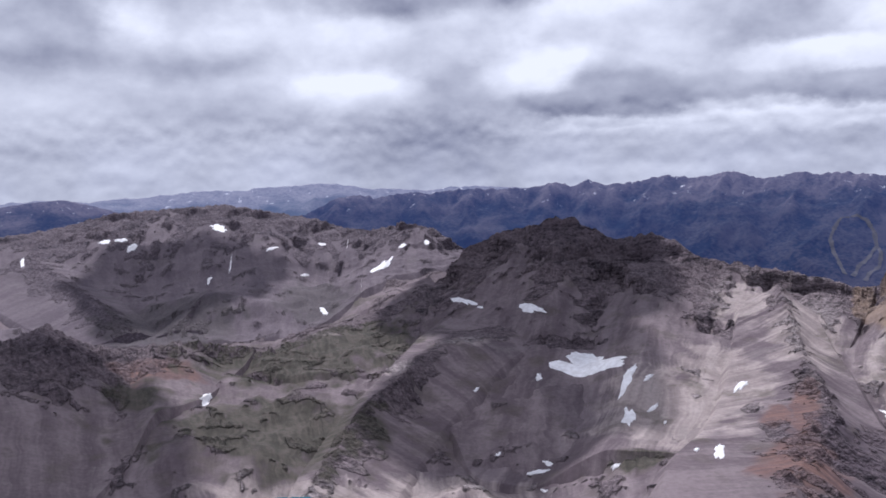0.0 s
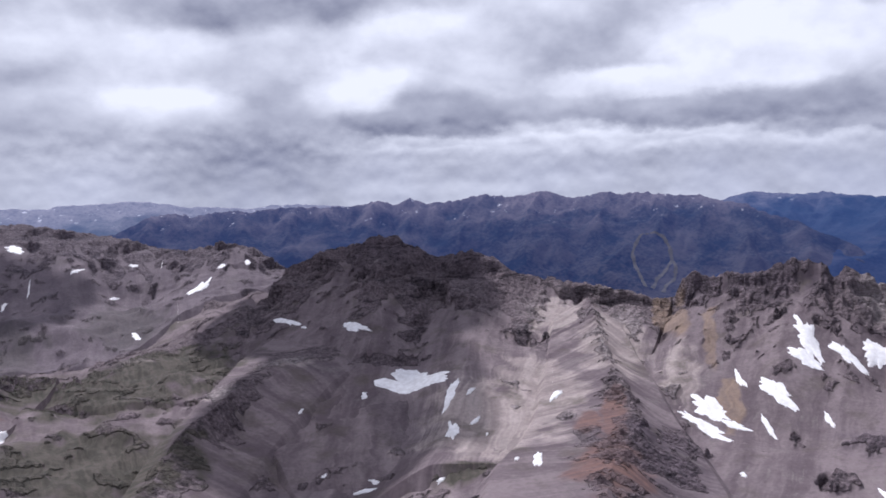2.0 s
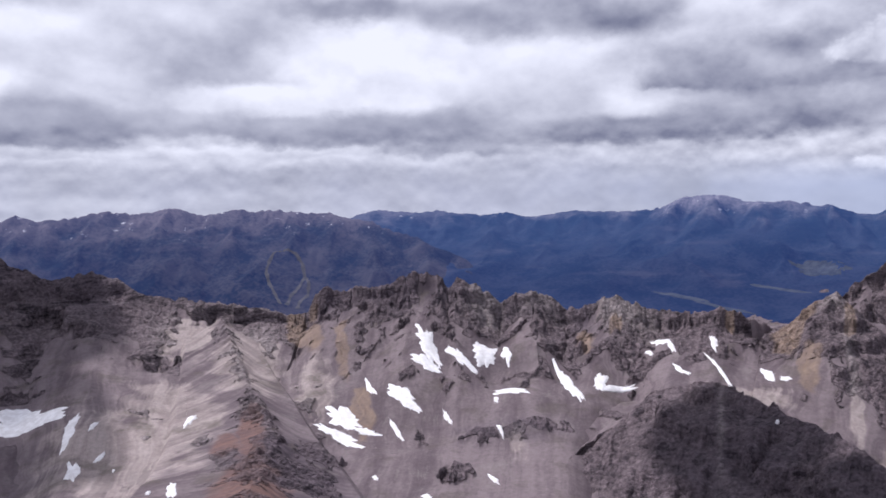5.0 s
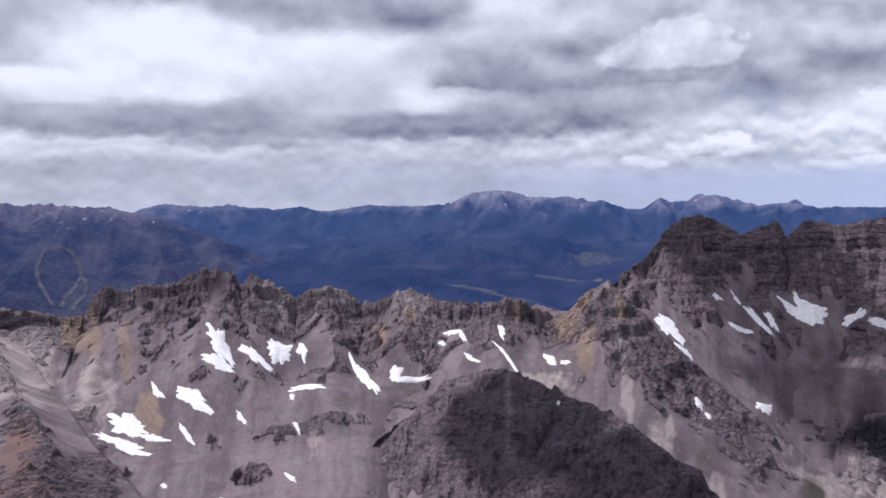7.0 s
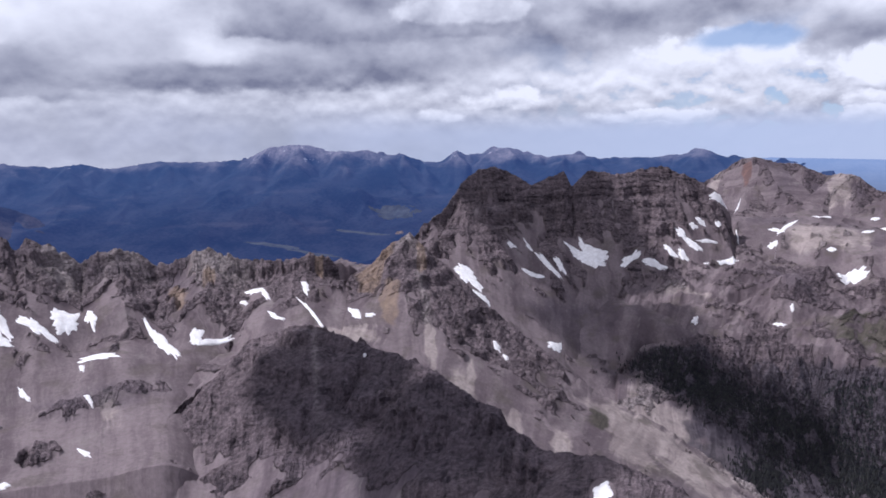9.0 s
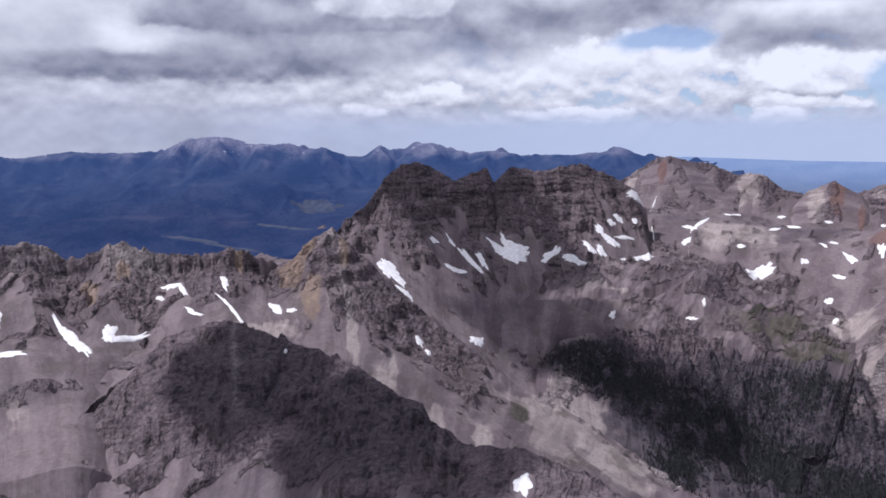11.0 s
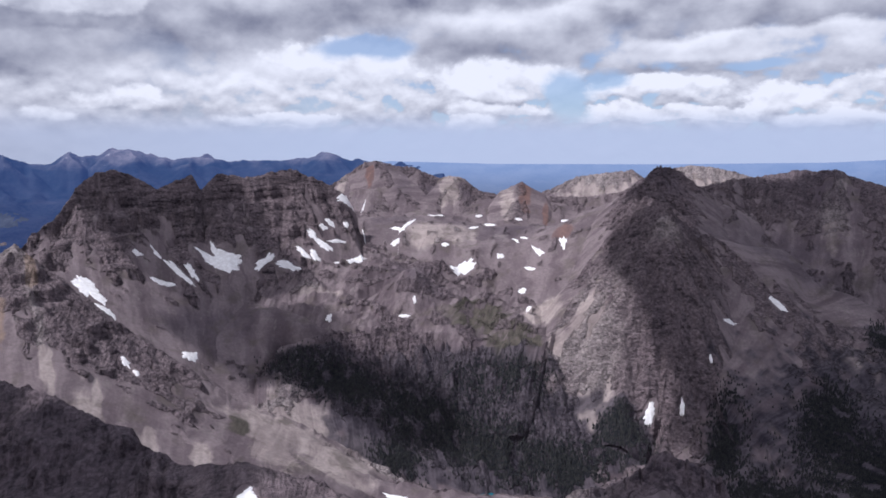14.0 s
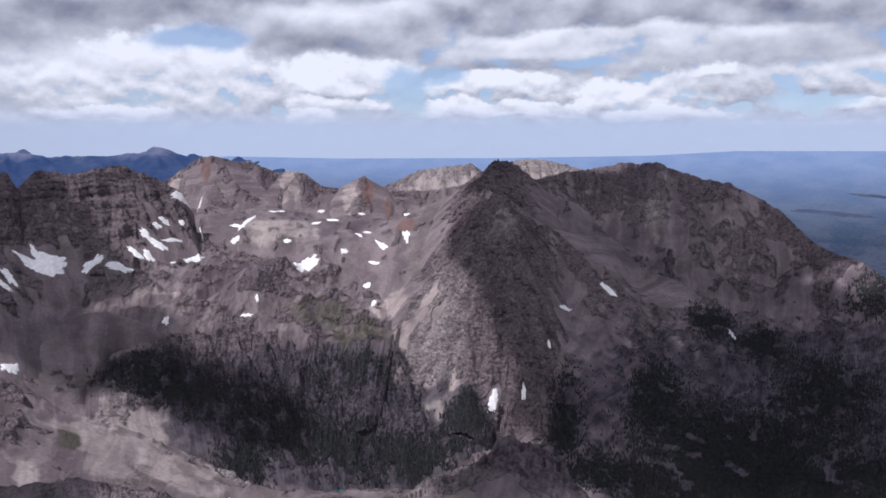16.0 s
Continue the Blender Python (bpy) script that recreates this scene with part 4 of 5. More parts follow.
def mountain(name, label, crest, foot, back=None, material=None, cols=500, rows=130, by="bearing", sag=1.5, rough=26.0, wave=70.0, jag=5.0, step=0.0, cliff=0.35, hummock=0.0, profile=None, back_drop=(320.0, 260.0), spurs=0.0, ground=None, flute=1.0, bluff=0.0, seed=1, category="mountain", kind=""):
    """A ridge: a crest, a slope down to its foot on the summit's side with crags, ribs and gullies, and a slope on the far side."""
    cols, rows = int(cols * 0.88), int(rows * 0.82)
    u = np.linspace(0, 1, cols)
    c = eased(along(crest, u, by), max(1, cols // 160))
    length = np.concatenate([[0], np.cumsum(np.hypot(*np.diff(c[:, :2], axis=0).T))])
    teeth = jag * 1.5 * fbm(length / 30, length * 0 + seed, 4, seed, 0.55)
    cell = np.floor(length / 11 + 0.8 * fbm(length / 23, length * 0 + 2.5, 2, seed)).astype(int)
    teeth = teeth + jag * 0.45 * (GRAD[HASH[(cell + 97 * seed) % 4096]] / math.pi - 1) * (1.0 if material is None else 0.4)
    teeth = teeth + spurs * 0.30 * (ridged(length / 190, length * 0 + 0.37, 3, seed + 63, 0.5) - 0.62)
    f = eased(along(foot, u, by), cols // 10)
    FEET.extend([tuple(p) for p in f[:: max(1, cols // 14)]])
    if back is None:
        out = c[:, :2] - f[:, :2]
        out /= np.linalg.norm(out, axis=1, keepdims=True)
        b = np.concatenate([c[:, :2] + out * back_drop[0], c[:, 2:] - back_drop[1]], 1)
    else:
        b = along(back, u, by)
        FEET.extend([tuple(p) for p in b[:: max(1, cols // 14)]])
    b = eased(b, cols // 10)
    calm = eased(c, max(2, cols // 11))[:, 2]
    sides = []
    for end, n, sign in ((f, rows, 1), (b, rows if back is not None else max(12, rows // 6), -1)):
        w = np.concatenate([np.linspace(0, 1, n) ** 1.2, [1.06, 1.14]])[:, None]
        run = np.hypot(end[:, 0] - c[:, 0], end[:, 1] - c[:, 1])
        x = c[:, 0] + (end[:, 0] - c[:, 0]) * w
        y = c[:, 1] + (end[:, 1] - c[:, 1]) * w
        v = np.minimum(w, 1)
        h = 1 - (1 - v) ** sag
        if profile and sign > 0:
            # a wall, a bench and a lip
            h = sum(np.interp(np.clip(v + d, 0, 1), *zip(*profile)) for d in (-0.04, -0.02, 0, 0.02, 0.04)) / 5 * smooth(0, 0.03, v)
        # notches of the crest fade out down the slope
        top = c[:, 2] + (calm - c[:, 2]) * smooth(0.03, 0.3, v)
        z = top + teeth * np.exp(-run * v / 22) + (end[:, 2] - top) * h - np.maximum(0, w - 1) * np.maximum(run, 60) * 0.9
        if bluff and sign > 0:
            z = z - bluff * (0.75 + 0.9 * fbm(length / 120, length * 0 + 0.7, 2, seed + 71)) * smooth(0.004, 0.045, v) * (1 - smooth(0.06, 0.30, v))
        sm, wm = np.broadcast_to(length, x.shape), run * w
        cov = ground_cover(x, y) if material is None else np.zeros((x.size, 8), np.float32)
        grid = lambda k: cov[:, k].reshape(x.shape)
        z = z + rough * 0.6 * fbm(x / (wave * 2.2), y / (wave * 2.2), 3, seed + 9, 0.45) * np.minimum(1, v / 0.2) * (1 - 0.5 * v)
        dig, rib = runnels(x, y, *grid_slope(x, y, z), wave, rough * 0.55, 4 if material is None else 2, seed)
        if spurs:
            # long spurs with hollows between them
            z = z + spurs * (ridged(x / 620 + 0.3 * fbm(x / 400, y / 400, 2, seed + 61), y / 620, 3, seed + 60, 0.5) - 0.55) * np.sin(np.pi * np.minimum(1, v / 0.9)) ** 0.7 * smooth(0, 0.15, v)
        low = fbm(sm / (wave * 1.8), wm / 300, 3, seed + 21)
        crag = smooth(-0.14, 0.16, cliff + 0.45 * low + 0.16 * rib + 0.2 * fbm(x / 40, y / 40, 3, seed + 33) - v)
        crag = np.clip(crag * (1 - 0.8 * grid(CRAG)) + smooth(0.35, 0.6, grid(CRAG) + 0.16 * rib), 0, 1) * (1 - smooth(0.2, 0.7, grid(SMOOTH)))
        if hummock:
            # ledges and knobs of bare rock standing out of the scree
            crag = np.maximum(crag, smooth(-0.02, 0.36, fbm(x / 75, y / 75, 4, seed + 41, 0.55)) * smooth(0.15, 0.4, v) * (1 - grid(SMOOTH)) * min(1.0, hummock / 20))
        crest_in = np.minimum(1, v / 0.07)
        z = z + dig * crest_in * (1 - 0.75 * v) * (0.14 + 0.86 * crag)
        if material is None:
            z = z + crag * rough * (0.22 * (ridged(x / 60, y / 60, 4, seed + 4, 0.45) - 0.62) + 0.10 * fbm(x / 24, y / 24, 2, seed + 6)) * np.minimum(1, v / 0.05)
            # buttresses and clefts straight down the faces
            swing = 14 * fbm(x / 70, y / 70, 3, seed + 52)
            z = z + crag * rough * 0.42 * flute * (ridged((sm + swing) / 44, wm / 420, 3, seed + 50, 0.55) - 0.66) * smooth(0, 0.06, v)
        if material is None:
            z = z + knolls(x, y) * np.minimum(1, v / 0.3)
            z = z + hummock * (fbm(x / 75, y / 75, 4, seed + 41, 0.55) + 0.6 * fbm(x / 160, y / 160, 3, seed + 15)) * smooth(0.15, 0.45, v)
        if step:
            # ledges of the level beds, broken here and there
            t = z / step + 0.6 * fbm(x / 150, y / 150, 3, seed)
            e = t - np.floor(t)
            some = smooth(-0.15, 0.25, fbm(sm / 140, z / 50, 2, seed + 13))
            z = z + (np.clip((e - 0.5) * 4.0 + 0.5, 0, 1) - e) * step * (0.8 if flute < 0.5 else 0.55) * crag * some * np.minimum(1, v / 0.04)
        sides.append((x, y, z, np.stack([sm, wm * sign], -1), crag, cov.reshape(*x.shape, 8)))
    joined = [np.concatenate([q[::-1], p[1:]]) for p, q in zip(*sides)]
    # the ends run on under the neighbouring ground
    for at, edge, inner in ((0, 0, 4), (None, -1, -5)):
        x, y, z = joined[:3]
        dx, dy = x[:, edge] - x[:, inner], y[:, edge] - y[:, inner]
        n = np.hypot(dx, dy) + 1e-6
        extra = [x[:, edge] + dx / n * 35, y[:, edge] + dy / n * 35, z[:, edge] - 70, joined[3][:, edge], joined[4][:, edge], joined[5][:, edge]]
        order = (lambda a, e: np.concatenate([e[:, None], a], 1)) if at == 0 else (lambda a, e: np.concatenate([a, e[:, None]], 1))
        joined = [order(a, e) for a, e in zip(joined, extra)]
    x, y, z, slope, crag, cov = joined
    cov = cov.reshape(-1, 8)
    if material is not None:
        return tagged(new(name, grid_mesh(name, x, y, z, slope, cov, crag, material)), label, category, kind=kind)
    hub = tagged(new(name), label, category, kind=kind)
    hub.location = (round(float(x.mean())), round(float(y.mean())), round(float(z.min())))
    here = Matrix.Translation(hub.location).inverted()
    face = (crag[:-1, :-1] + crag[1:, 1:] + crag[1:, :-1] + crag[:-1, 1:]) / 4
    behind = np.broadcast_to((np.arange(len(face)) < len(sides[1][0]) - 1)[:, None], face.shape)
    stone = whole(face > 0.5)
    sheets = [("rock_face", stone), ("scree_slope", ~stone)]
    if back is None:
        sheets = [("rock_face", stone & ~behind), ("scree_slope", ~stone & ~behind), ("far_slope", behind)]
    for part_name, mask in sheets:
        labels = pieces(mask)
        for k in np.unique(labels[mask]):
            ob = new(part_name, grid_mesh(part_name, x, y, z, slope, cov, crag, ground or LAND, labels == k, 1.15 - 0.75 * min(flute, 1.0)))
            ob.parent = hub
            ob.matrix_parent_inverse = here
    return hub


mountain("mountain_ridge", "banded brown ridge with snow streaks beyond the basin", [(-1789, 2773, 611), (-1570, 2903, 633), (-1406, 2985, 652), (-1228, 3063, 698), (-1039, 3132, 706), (-825, 3143, 715), (-651, 3133, 682), (-477, 3114, 649), (-367, 3078, 615), (-274, 2987, 608), (-188, 2944, 624), (-125, 2897, 635), (-25, 2850, 615), (32, 2800, 567), (106, 2748, 535)], [(-1237, 1880, 409), (-1088, 1969, 404), (-858, 2080, 386), (-578, 2123, 383), (-426, 2107, 389), (-324, 2227, 405), (-243, 2388, 469), (-148, 2496, 503), (99, 2598, 519)], cols=420, sag=1.35, rough=20, step=60, jag=5, cliff=0.24, hummock=9.0, seed=11, ground=HAZED_LAND, flute=0.3)
mountain("mountain_spur", "dark rock spur running down into the far cirque", [(-501, 2958, 521), (-539, 2829, 501), (-588, 2686, 485), (-625, 2524, 466), (-658, 2381, 442), (-692, 2267, 421), (-715, 2186, 406)], [(-701, 2607, 444), (-727, 2444, 426), (-760, 2329, 413), (-790, 2224, 401), (-808, 2143, 387)], [(-352, 2727, 453), (-406, 2568, 422), (-466, 2405, 398), (-534, 2258, 386), (-588, 2161, 375)], cols=200, rows=50, by="length", sag=1.2, rough=13, jag=4, cliff=0.4, seed=32, ground=HAZED_LAND)
mountain("mountain_spur", "stepped brown rib below the far ridge", [(-1374, 2667, 579), (-1252, 2560, 532), (-1133, 2451, 502), (-1011, 2319, 477), (-902, 2202, 445), (-836, 2143, 410)], [(-1417, 2415, 530), (-1273, 2267, 473), (-1134, 2172, 430), (-1007, 2090, 404), (-923, 2063, 388)], [(-1203, 2693, 543), (-1041, 2513, 487), (-919, 2368, 445), (-830, 2252, 413), (-757, 2172, 387)], cols=200, rows=50, by="length", sag=1.2, rough=13, jag=4, cliff=0.4, seed=33, ground=HAZED_LAND)
mountain("mountain_ridge", "low dark ridge with reddish talus fans below", [(-854, 1233, 545), (-772, 1401, 538), (-747, 1449, 543), (-726, 1482, 553), (-702, 1504, 528), (-668, 1542, 498), (-620, 1583, 482), (-570, 1633, 480), (-527, 1679, 474), (-473, 1737, 450), (-428, 1800, 435)], [(-554, 772, 438), (-496, 868, 421), (-453, 980, 405), (-447, 1114, 414), (-467, 1267, 442), (-427, 1438, 416), (-417, 1648, 422), (-416, 1751, 435)], cols=360, rough=22, jag=6, seed=12)
mountain("mountain_spur", "smooth grey scree spur with a dark gully beside green turf", [(177, 1791, 457), (111, 1746, 458), (48, 1699, 457), (-34, 1600, 449), (-83, 1448, 443), (-135, 1343, 423), (-164, 1189, 403), (-183, 1085, 392), (-196, 1021, 371)], [(202, 1688, 452), (122, 1595, 428), (60, 1479, 404), (6, 1380, 383), (-32, 1250, 369), (-62, 1118, 366), (-88, 1036, 361), (-114, 993, 351)], [(16, 1950, 461), (-62, 1799, 439), (-101, 1597, 435), (-155, 1442, 411), (-192, 1265, 396), (-206, 1131, 391), (-213, 1038, 387), (-227, 994, 369)], cols=240, rows=60, by="length", sag=1.1, rough=10, jag=3, seed=13)
mountain("mountain_spur", "low turf-streaked spur dividing the green basin", [(6, 2200, 503), (-70, 2149, 482), (-142, 2095, 458), (-211, 2039, 441), (-275, 1981, 440), (-331, 1901, 430), (-380, 1811, 424), (-424, 1729, 426)], [(1, 1850, 426), (-72, 1698, 411), (-148, 1603, 407), (-235, 1583, 409), (-327, 1597, 411), (-426, 1635, 414)], [(-42, 2350, 509), (-169, 2274, 475), (-256, 2185, 426), (-356, 2049, 410), (-419, 1935, 404), (-476, 1839, 416)], cols=260, rows=60, by="length", sag=1.2, rough=16, jag=4, cliff=0.25, hummock=14.0, seed=31)
mountain("mountain_ridge", "long dark layered ridge with a flat-topped summit and grey scree", [(59, 2349, 587), (99, 2338, 600), (156, 2325, 632), (219, 2310, 645), (265, 2295, 652), (293, 2281, 671), (368, 2260, 673), (384, 2247, 650), (427, 2229, 635), (469, 2211, 608), (508, 2182, 621), (549, 2161, 630), (603, 2116, 611), (644, 2083, 574), (711, 2029, 558), (762, 1978, 553), (825, 1931, 545), (796, 1889, 558), (826, 1854, 546), (887, 1804, 529), (940, 1765, 524)], [(-222, 2139, 406), (-108, 1697, 413), (-34, 1500, 391), (5, 1350, 372), (26, 1150, 359), (119, 1104, 358), (217, 1119, 412), (342, 1108, 399), (452, 1166, 405), (642, 1356, 427)], cols=560, rows=190, sag=1.7, rough=22, step=70, jag=5, seed=14, cliff=0.3, flute=0.35, bluff=24.0)
mountain("mountain_ridge", "jagged dark rock towers over scree and snow gullies", [(940, 1765, 524), (952, 1748, 570), (979, 1727, 589), (1002, 1708, 579), (1029, 1686, 594), (1067, 1656, 589), (1112, 1614, 606), (1129, 1596, 622), (1165, 1564, 624), (1185, 1542, 608), (1196, 1530, 590), (1210, 1516, 607), (1246, 1480, 588), (1283, 1442, 552), (1316, 1405, 576), (1346, 1369, 576), (1371, 1337, 555), (1380, 1320, 537), (1409, 1282, 542), (1426, 1255, 567), (1448, 1223, 570), (1477, 1179, 547), (1527, 1080, 537), (1547, 1032, 551), (1556, 1001, 546), (1576, 969, 529), (1602, 926, 512)], [(607, 1284, 407), (594, 1100, 380), (593, 997, 367), (699, 875, 369), (807, 776, 379), (880, 740, 321), (1140, 880, 452), (1245, 819, 448), (1314, 764, 432)], cols=620, rows=190, sag=1.8, rough=26, step=50, jag=8, seed=15, cliff=0.26, bluff=30.0)
mountain("mountain_spur", "ochre-capped rocky butte over streaked scree slopes", [(1597, 953, 506), (1602, 926, 516), (1615, 903, 529), (1633, 868, 569), (1653, 832, 590), (1659, 807, 577), (1658, 774, 547), (1658, 726, 508), (1663, 635, 432), (1667, 532, 356), (1651, 403, 274), (1661, 252, 204), (1648, 86, 114), (1640, -9, 53)], [(1275, 790, 438), (1282, 677, 404), (1283, 609, 390), (1280, 543, 357), (1264, 474, 324), (1232, 384, 289), (1234, 300, 258), (1268, 235, 226), (1321, 153, 188), (1398, 70, 129)], cols=420, rows=130, sag=1.2, rough=20, jag=5, cliff=0.5, step=40, seed=16)
mountain("mountain_peak", "dark broad peak with level rock bands and snow strips", [(1993, 1044, 459), (2054, 1035, 507), (2116, 1022, 554), (2235, 1003, 593), (2292, 999, 630), (2351, 986, 675), (2396, 957, 708), (2434, 914, 714), (2470, 874, 695), (2501, 815, 654), (2524, 775, 672), (2550, 722, 695), (2561, 699, 647), (2579, 652, 697), (2619, 570, 684), (2652, 505, 694), (2684, 440, 710), (2702, 390, 686), (2731, 323, 656), (2737, 263, 613)], [(1727, 906, 463), (1718, 811, 470), (1704, 720, 425), (1695, 607, 356), (1687, 500, 285), (1674, 396, 205), (1769, 331, 195), (1878, 288, 220), (1984, 253, 262), (2141, 191, 325), (2347, 123, 372)], cols=480, rows=190, sag=2.0, rough=26, step=60, jag=5, seed=17, flute=0.35, bluff=24.0)
mountain("mountain_peak", "reddish grey peaks over a high basin dotted with snow", [(3396, 403, 607), (3450, 374, 628), (3510, 263, 704), (3514, 211, 714), (3498, 121, 690), (3480, 51, 687), (3440, -42, 644), (3418, -119, 651), (3396, -162, 639), (3373, -217, 594), (3356, -302, 575), (3332, -344, 610), (3298, -383, 630), (3294, -414, 614), (3268, -458, 574), (3278, -524, 574), (3256, -647, 574), (3237, -737, 585), (3210, -848, 617)], [(2250, 479, 370), (2174, 336, 344), (2100, 206, 312), (2088, 82, 298), (2079, -58, 288), (2043, -169, 266), (2010, -281, 268), (2073, -335, 297), (2262, -416, 381)], cols=480, rows=190, profile=((0, 0), (0.10, 0.27), (0.22, 0.47), (0.5, 0.60), (0.78, 0.74), (0.92, 0.90), (1, 1)), rough=24, hummock=24.0, cliff=0.06, jag=4, seed=18, bluff=8.0)
mountain("mountain_spur", "reddish brown scree spur below a bare peak", [(3464, 199, 711), (3406, 165, 661), (3328, 110, 597), (3270, 46, 551), (3210, -28, 504)], [(3448, 111, 677), (3380, 45, 620), (3300, -20, 563), (3229, -93, 508)], [(3436, 309, 661), (3328, 282, 578), (3242, 225, 529), (3167, 140, 484)], cols=150, rows=45, by="length", sag=1.2, rough=9, wave=60, jag=3, cliff=0.1, seed=34)
mountain("mountain_spur", "pale scree spur below a dark shoulder", [(3382, -135, 645), (3339, -92, 605), (3280, -45, 553), (3220, 4, 511)], [(3369, -206, 596), (3316, -170, 560), (3267, -132, 526), (3209, -77, 492)], [(3389, -72, 641), (3330, -21, 595), (3280, 24, 554), (3219, 72, 512)], cols=130, rows=40, by="length", sag=1.2, rough=9, wave=60, jag=3, cliff=0.1, seed=35)
mountain("mountain_spur", "brown cone-shaped scree spur above the high basin", [(3252, -384, 634), (3199, -368, 586), (3131, -348, 537), (3053, -326, 485)], [(3237, -465, 589), (3174, -477, 549), (3105, -467, 506), (3029, -433, 463)], [(3261, -301, 599), (3199, -259, 551), (3130, -244, 509), (3051, -237, 466)], cols=130, rows=40, by="length", sag=1.2, rough=9, wave=60, jag=3, cliff=0.2, seed=36)
mountain("headwall", "dark rock headwall with scattered conifers above the lake", [(1907, 407, 245), (2027, 368, 282), (2076, 245, 310), (2098, 83, 302), (2099, -59, 291), (2063, -171, 271), (2028, -298, 273), (2014, -354, 243), (1990, -470, 125)], [(1759, 381, 205), (1755, 295, 188), (1730, 182, 124), (1719, 45, 46), (1718, -87, 17), (1738, -200, 0), (1766, -348, 8), (1825, -520, 60)], cols=360, rows=90, sag=1.0, rough=32, jag=4, back_drop=(60.0, 80.0), seed=19, cliff=0.85, flute=0.75)
mountain("mountain_peak", "steep grey pyramid peak with fluted rock face", [(2822, -860, 690), (2783, -817, 707), (2649, -739, 673), (2510, -678, 635), (2360, -658, 611), (2285, -666, 620), (2173, -655, 570), (2056, -629, 454), (1942, -592, 285), (1869, -556, 163), (1816, -524, 77)], [(2740, -949, 617), (2639, -935, 594), (2491, -903, 542), (2344, -869, 488), (2197, -833, 408), (2045, -810, 310), (1918, -778, 221), (1839, -733, 160), (1774, -680, 100), (1755, -617, 71), (1771, -567, 62)], [(2823, -663, 606), (2730, -621, 593), (2592, -552, 559), (2450, -495, 503), (2375, -463, 444), (2293, -413, 392), (2173, -344, 337), (2038, -299, 248), (1944, -320, 170), (1874, -370, 111), (1807, -480, 69)], cols=420, rows=110, by="length", sag=1.0, rough=36, wave=85, jag=5, cliff=0.8, seed=20, flute=1.4)
mountain("mountain_ridge", "sunlit tan ridge behind the dark peaks", [(3792, -539, 558), (3784, -591, 579), (3766, -695, 631), (3740, -824, 647), (3713, -940, 662), (3700, -991, 623), (3763, -1132, 666), (3739, -1209, 680), (3710, -1297, 675), (3673, -1397, 651), (3644, -1471, 627), (3619, -1532, 607)], [(3564, -506, 536), (3481, -920, 534), (3406, -1444, 530)], cols=260, rows=60, sag=1.2, rough=16, jag=4, seed=21)
mountain("mountain_ridge", "broad dark mountain side with forest on its lower slopes", [(2800, -927, 634), (2854, -1075, 660), (2878, -1151, 664), (2855, -1208, 675), (2814, -1301, 694), (2783, -1342, 688), (2752, -1382, 699), (2707, -1426, 672), (2625, -1514, 639), (2569, -1569, 627), (2494, -1632, 583), (2428, -1675, 545), (2204, -1644, 465), (2086, -1634, 447), (2010, -1649, 441), (1888, -1639, 405), (1704, -1618, 374), (1549, -1632, 338)], [(2267, -788, 449), (2056, -782, 340), (1900, -771, 227), (1698, -734, 124), (1530, -741, 72), (1416, -847, 63), (1330, -977, 89), (1239, -1089, 119), (1185, -1219, 164)], cols=480, rows=190, sag=1.5, rough=44, wave=130, jag=4, cliff=0.2, hummock=18.0, seed=22)
mountain("mountain_spur", "long mountain shoulder with forest and pale scree", [(2320, -788, 527), (2158, -904, 388), (2029, -1018, 303), (1897, -1115, 237), (1738, -1179, 175), (1541, -1195, 117), (1346, -1195, 72)], [(2030, -709, 319), (1868, -713, 225), (1717, -741, 144), (1550, -790, 84), (1379, -888, 64)], [(2424, -1070, 472), (2115, -1236, 324), (1867, -1344, 247), (1626, -1360, 183), (1398, -1316, 136)], cols=280, rows=70, by="length", sag=1.0, rough=20, jag=5, cliff=0.2, seed=30)
mountain("mountain_spur", "dark craggy rib dropping beneath the summit", [(832, 858, 355), (969, 897, 382), (1067, 890, 429), (1103, 863, 467), (1126, 832, 481), (1151, 780, 490), (1148, 711, 482), (1128, 646, 473), (1106, 583, 468), (1039, 493, 476), (975, 390, 456), (888, 277, 435), (852, 220, 450), (813, 168, 466), (789, 130, 463), (755, 88, 464), (718, 50, 463), (680, 4, 455)], [(770, 800, 333), (755, 701, 326), (748, 617, 323), (708, 523, 334), (664, 409, 349), (584, 261, 400), (520, 146, 443), (476, 63, 473), (440, 0, 497)], [(923, 901, 369), (1054, 922, 410), (1148, 886, 445), (1219, 803, 435), (1238, 654, 397), (1243, 528, 349), (1212, 378, 292), (1175, 243, 255), (1097, 75, 237), (1000, -26, 264)], cols=460, rows=90, by="length", sag=1.2, rough=21, wave=110, jag=3, cliff=0.6, step=46, seed=23)
mountain("mountain_spur", "red and dark broken rock spur running to the saddle", [(756, 1830, 532), (691, 1619, 489), (632, 1426, 459), (589, 1270, 439), (561, 1162, 430), (515, 1106, 430), (459, 1022, 430), (419, 952, 429), (372, 863, 426), (322, 765, 424)], [(766, 1684, 495), (716, 1475, 449), (676, 1305, 421), (647, 1173, 396), (619, 1040, 381), (593, 938, 366), (551, 834, 358), (488, 708, 356)], [(633, 1738, 504), (549, 1545, 451), (475, 1370, 434), (408, 1234, 421), (348, 1127, 420), (295, 1049, 424), (255, 957, 421), (222, 862, 419), (191, 767, 421)], cols=360, rows=80, by="length", sag=1.4, rough=18, jag=5, cliff=0.10, seed=24)
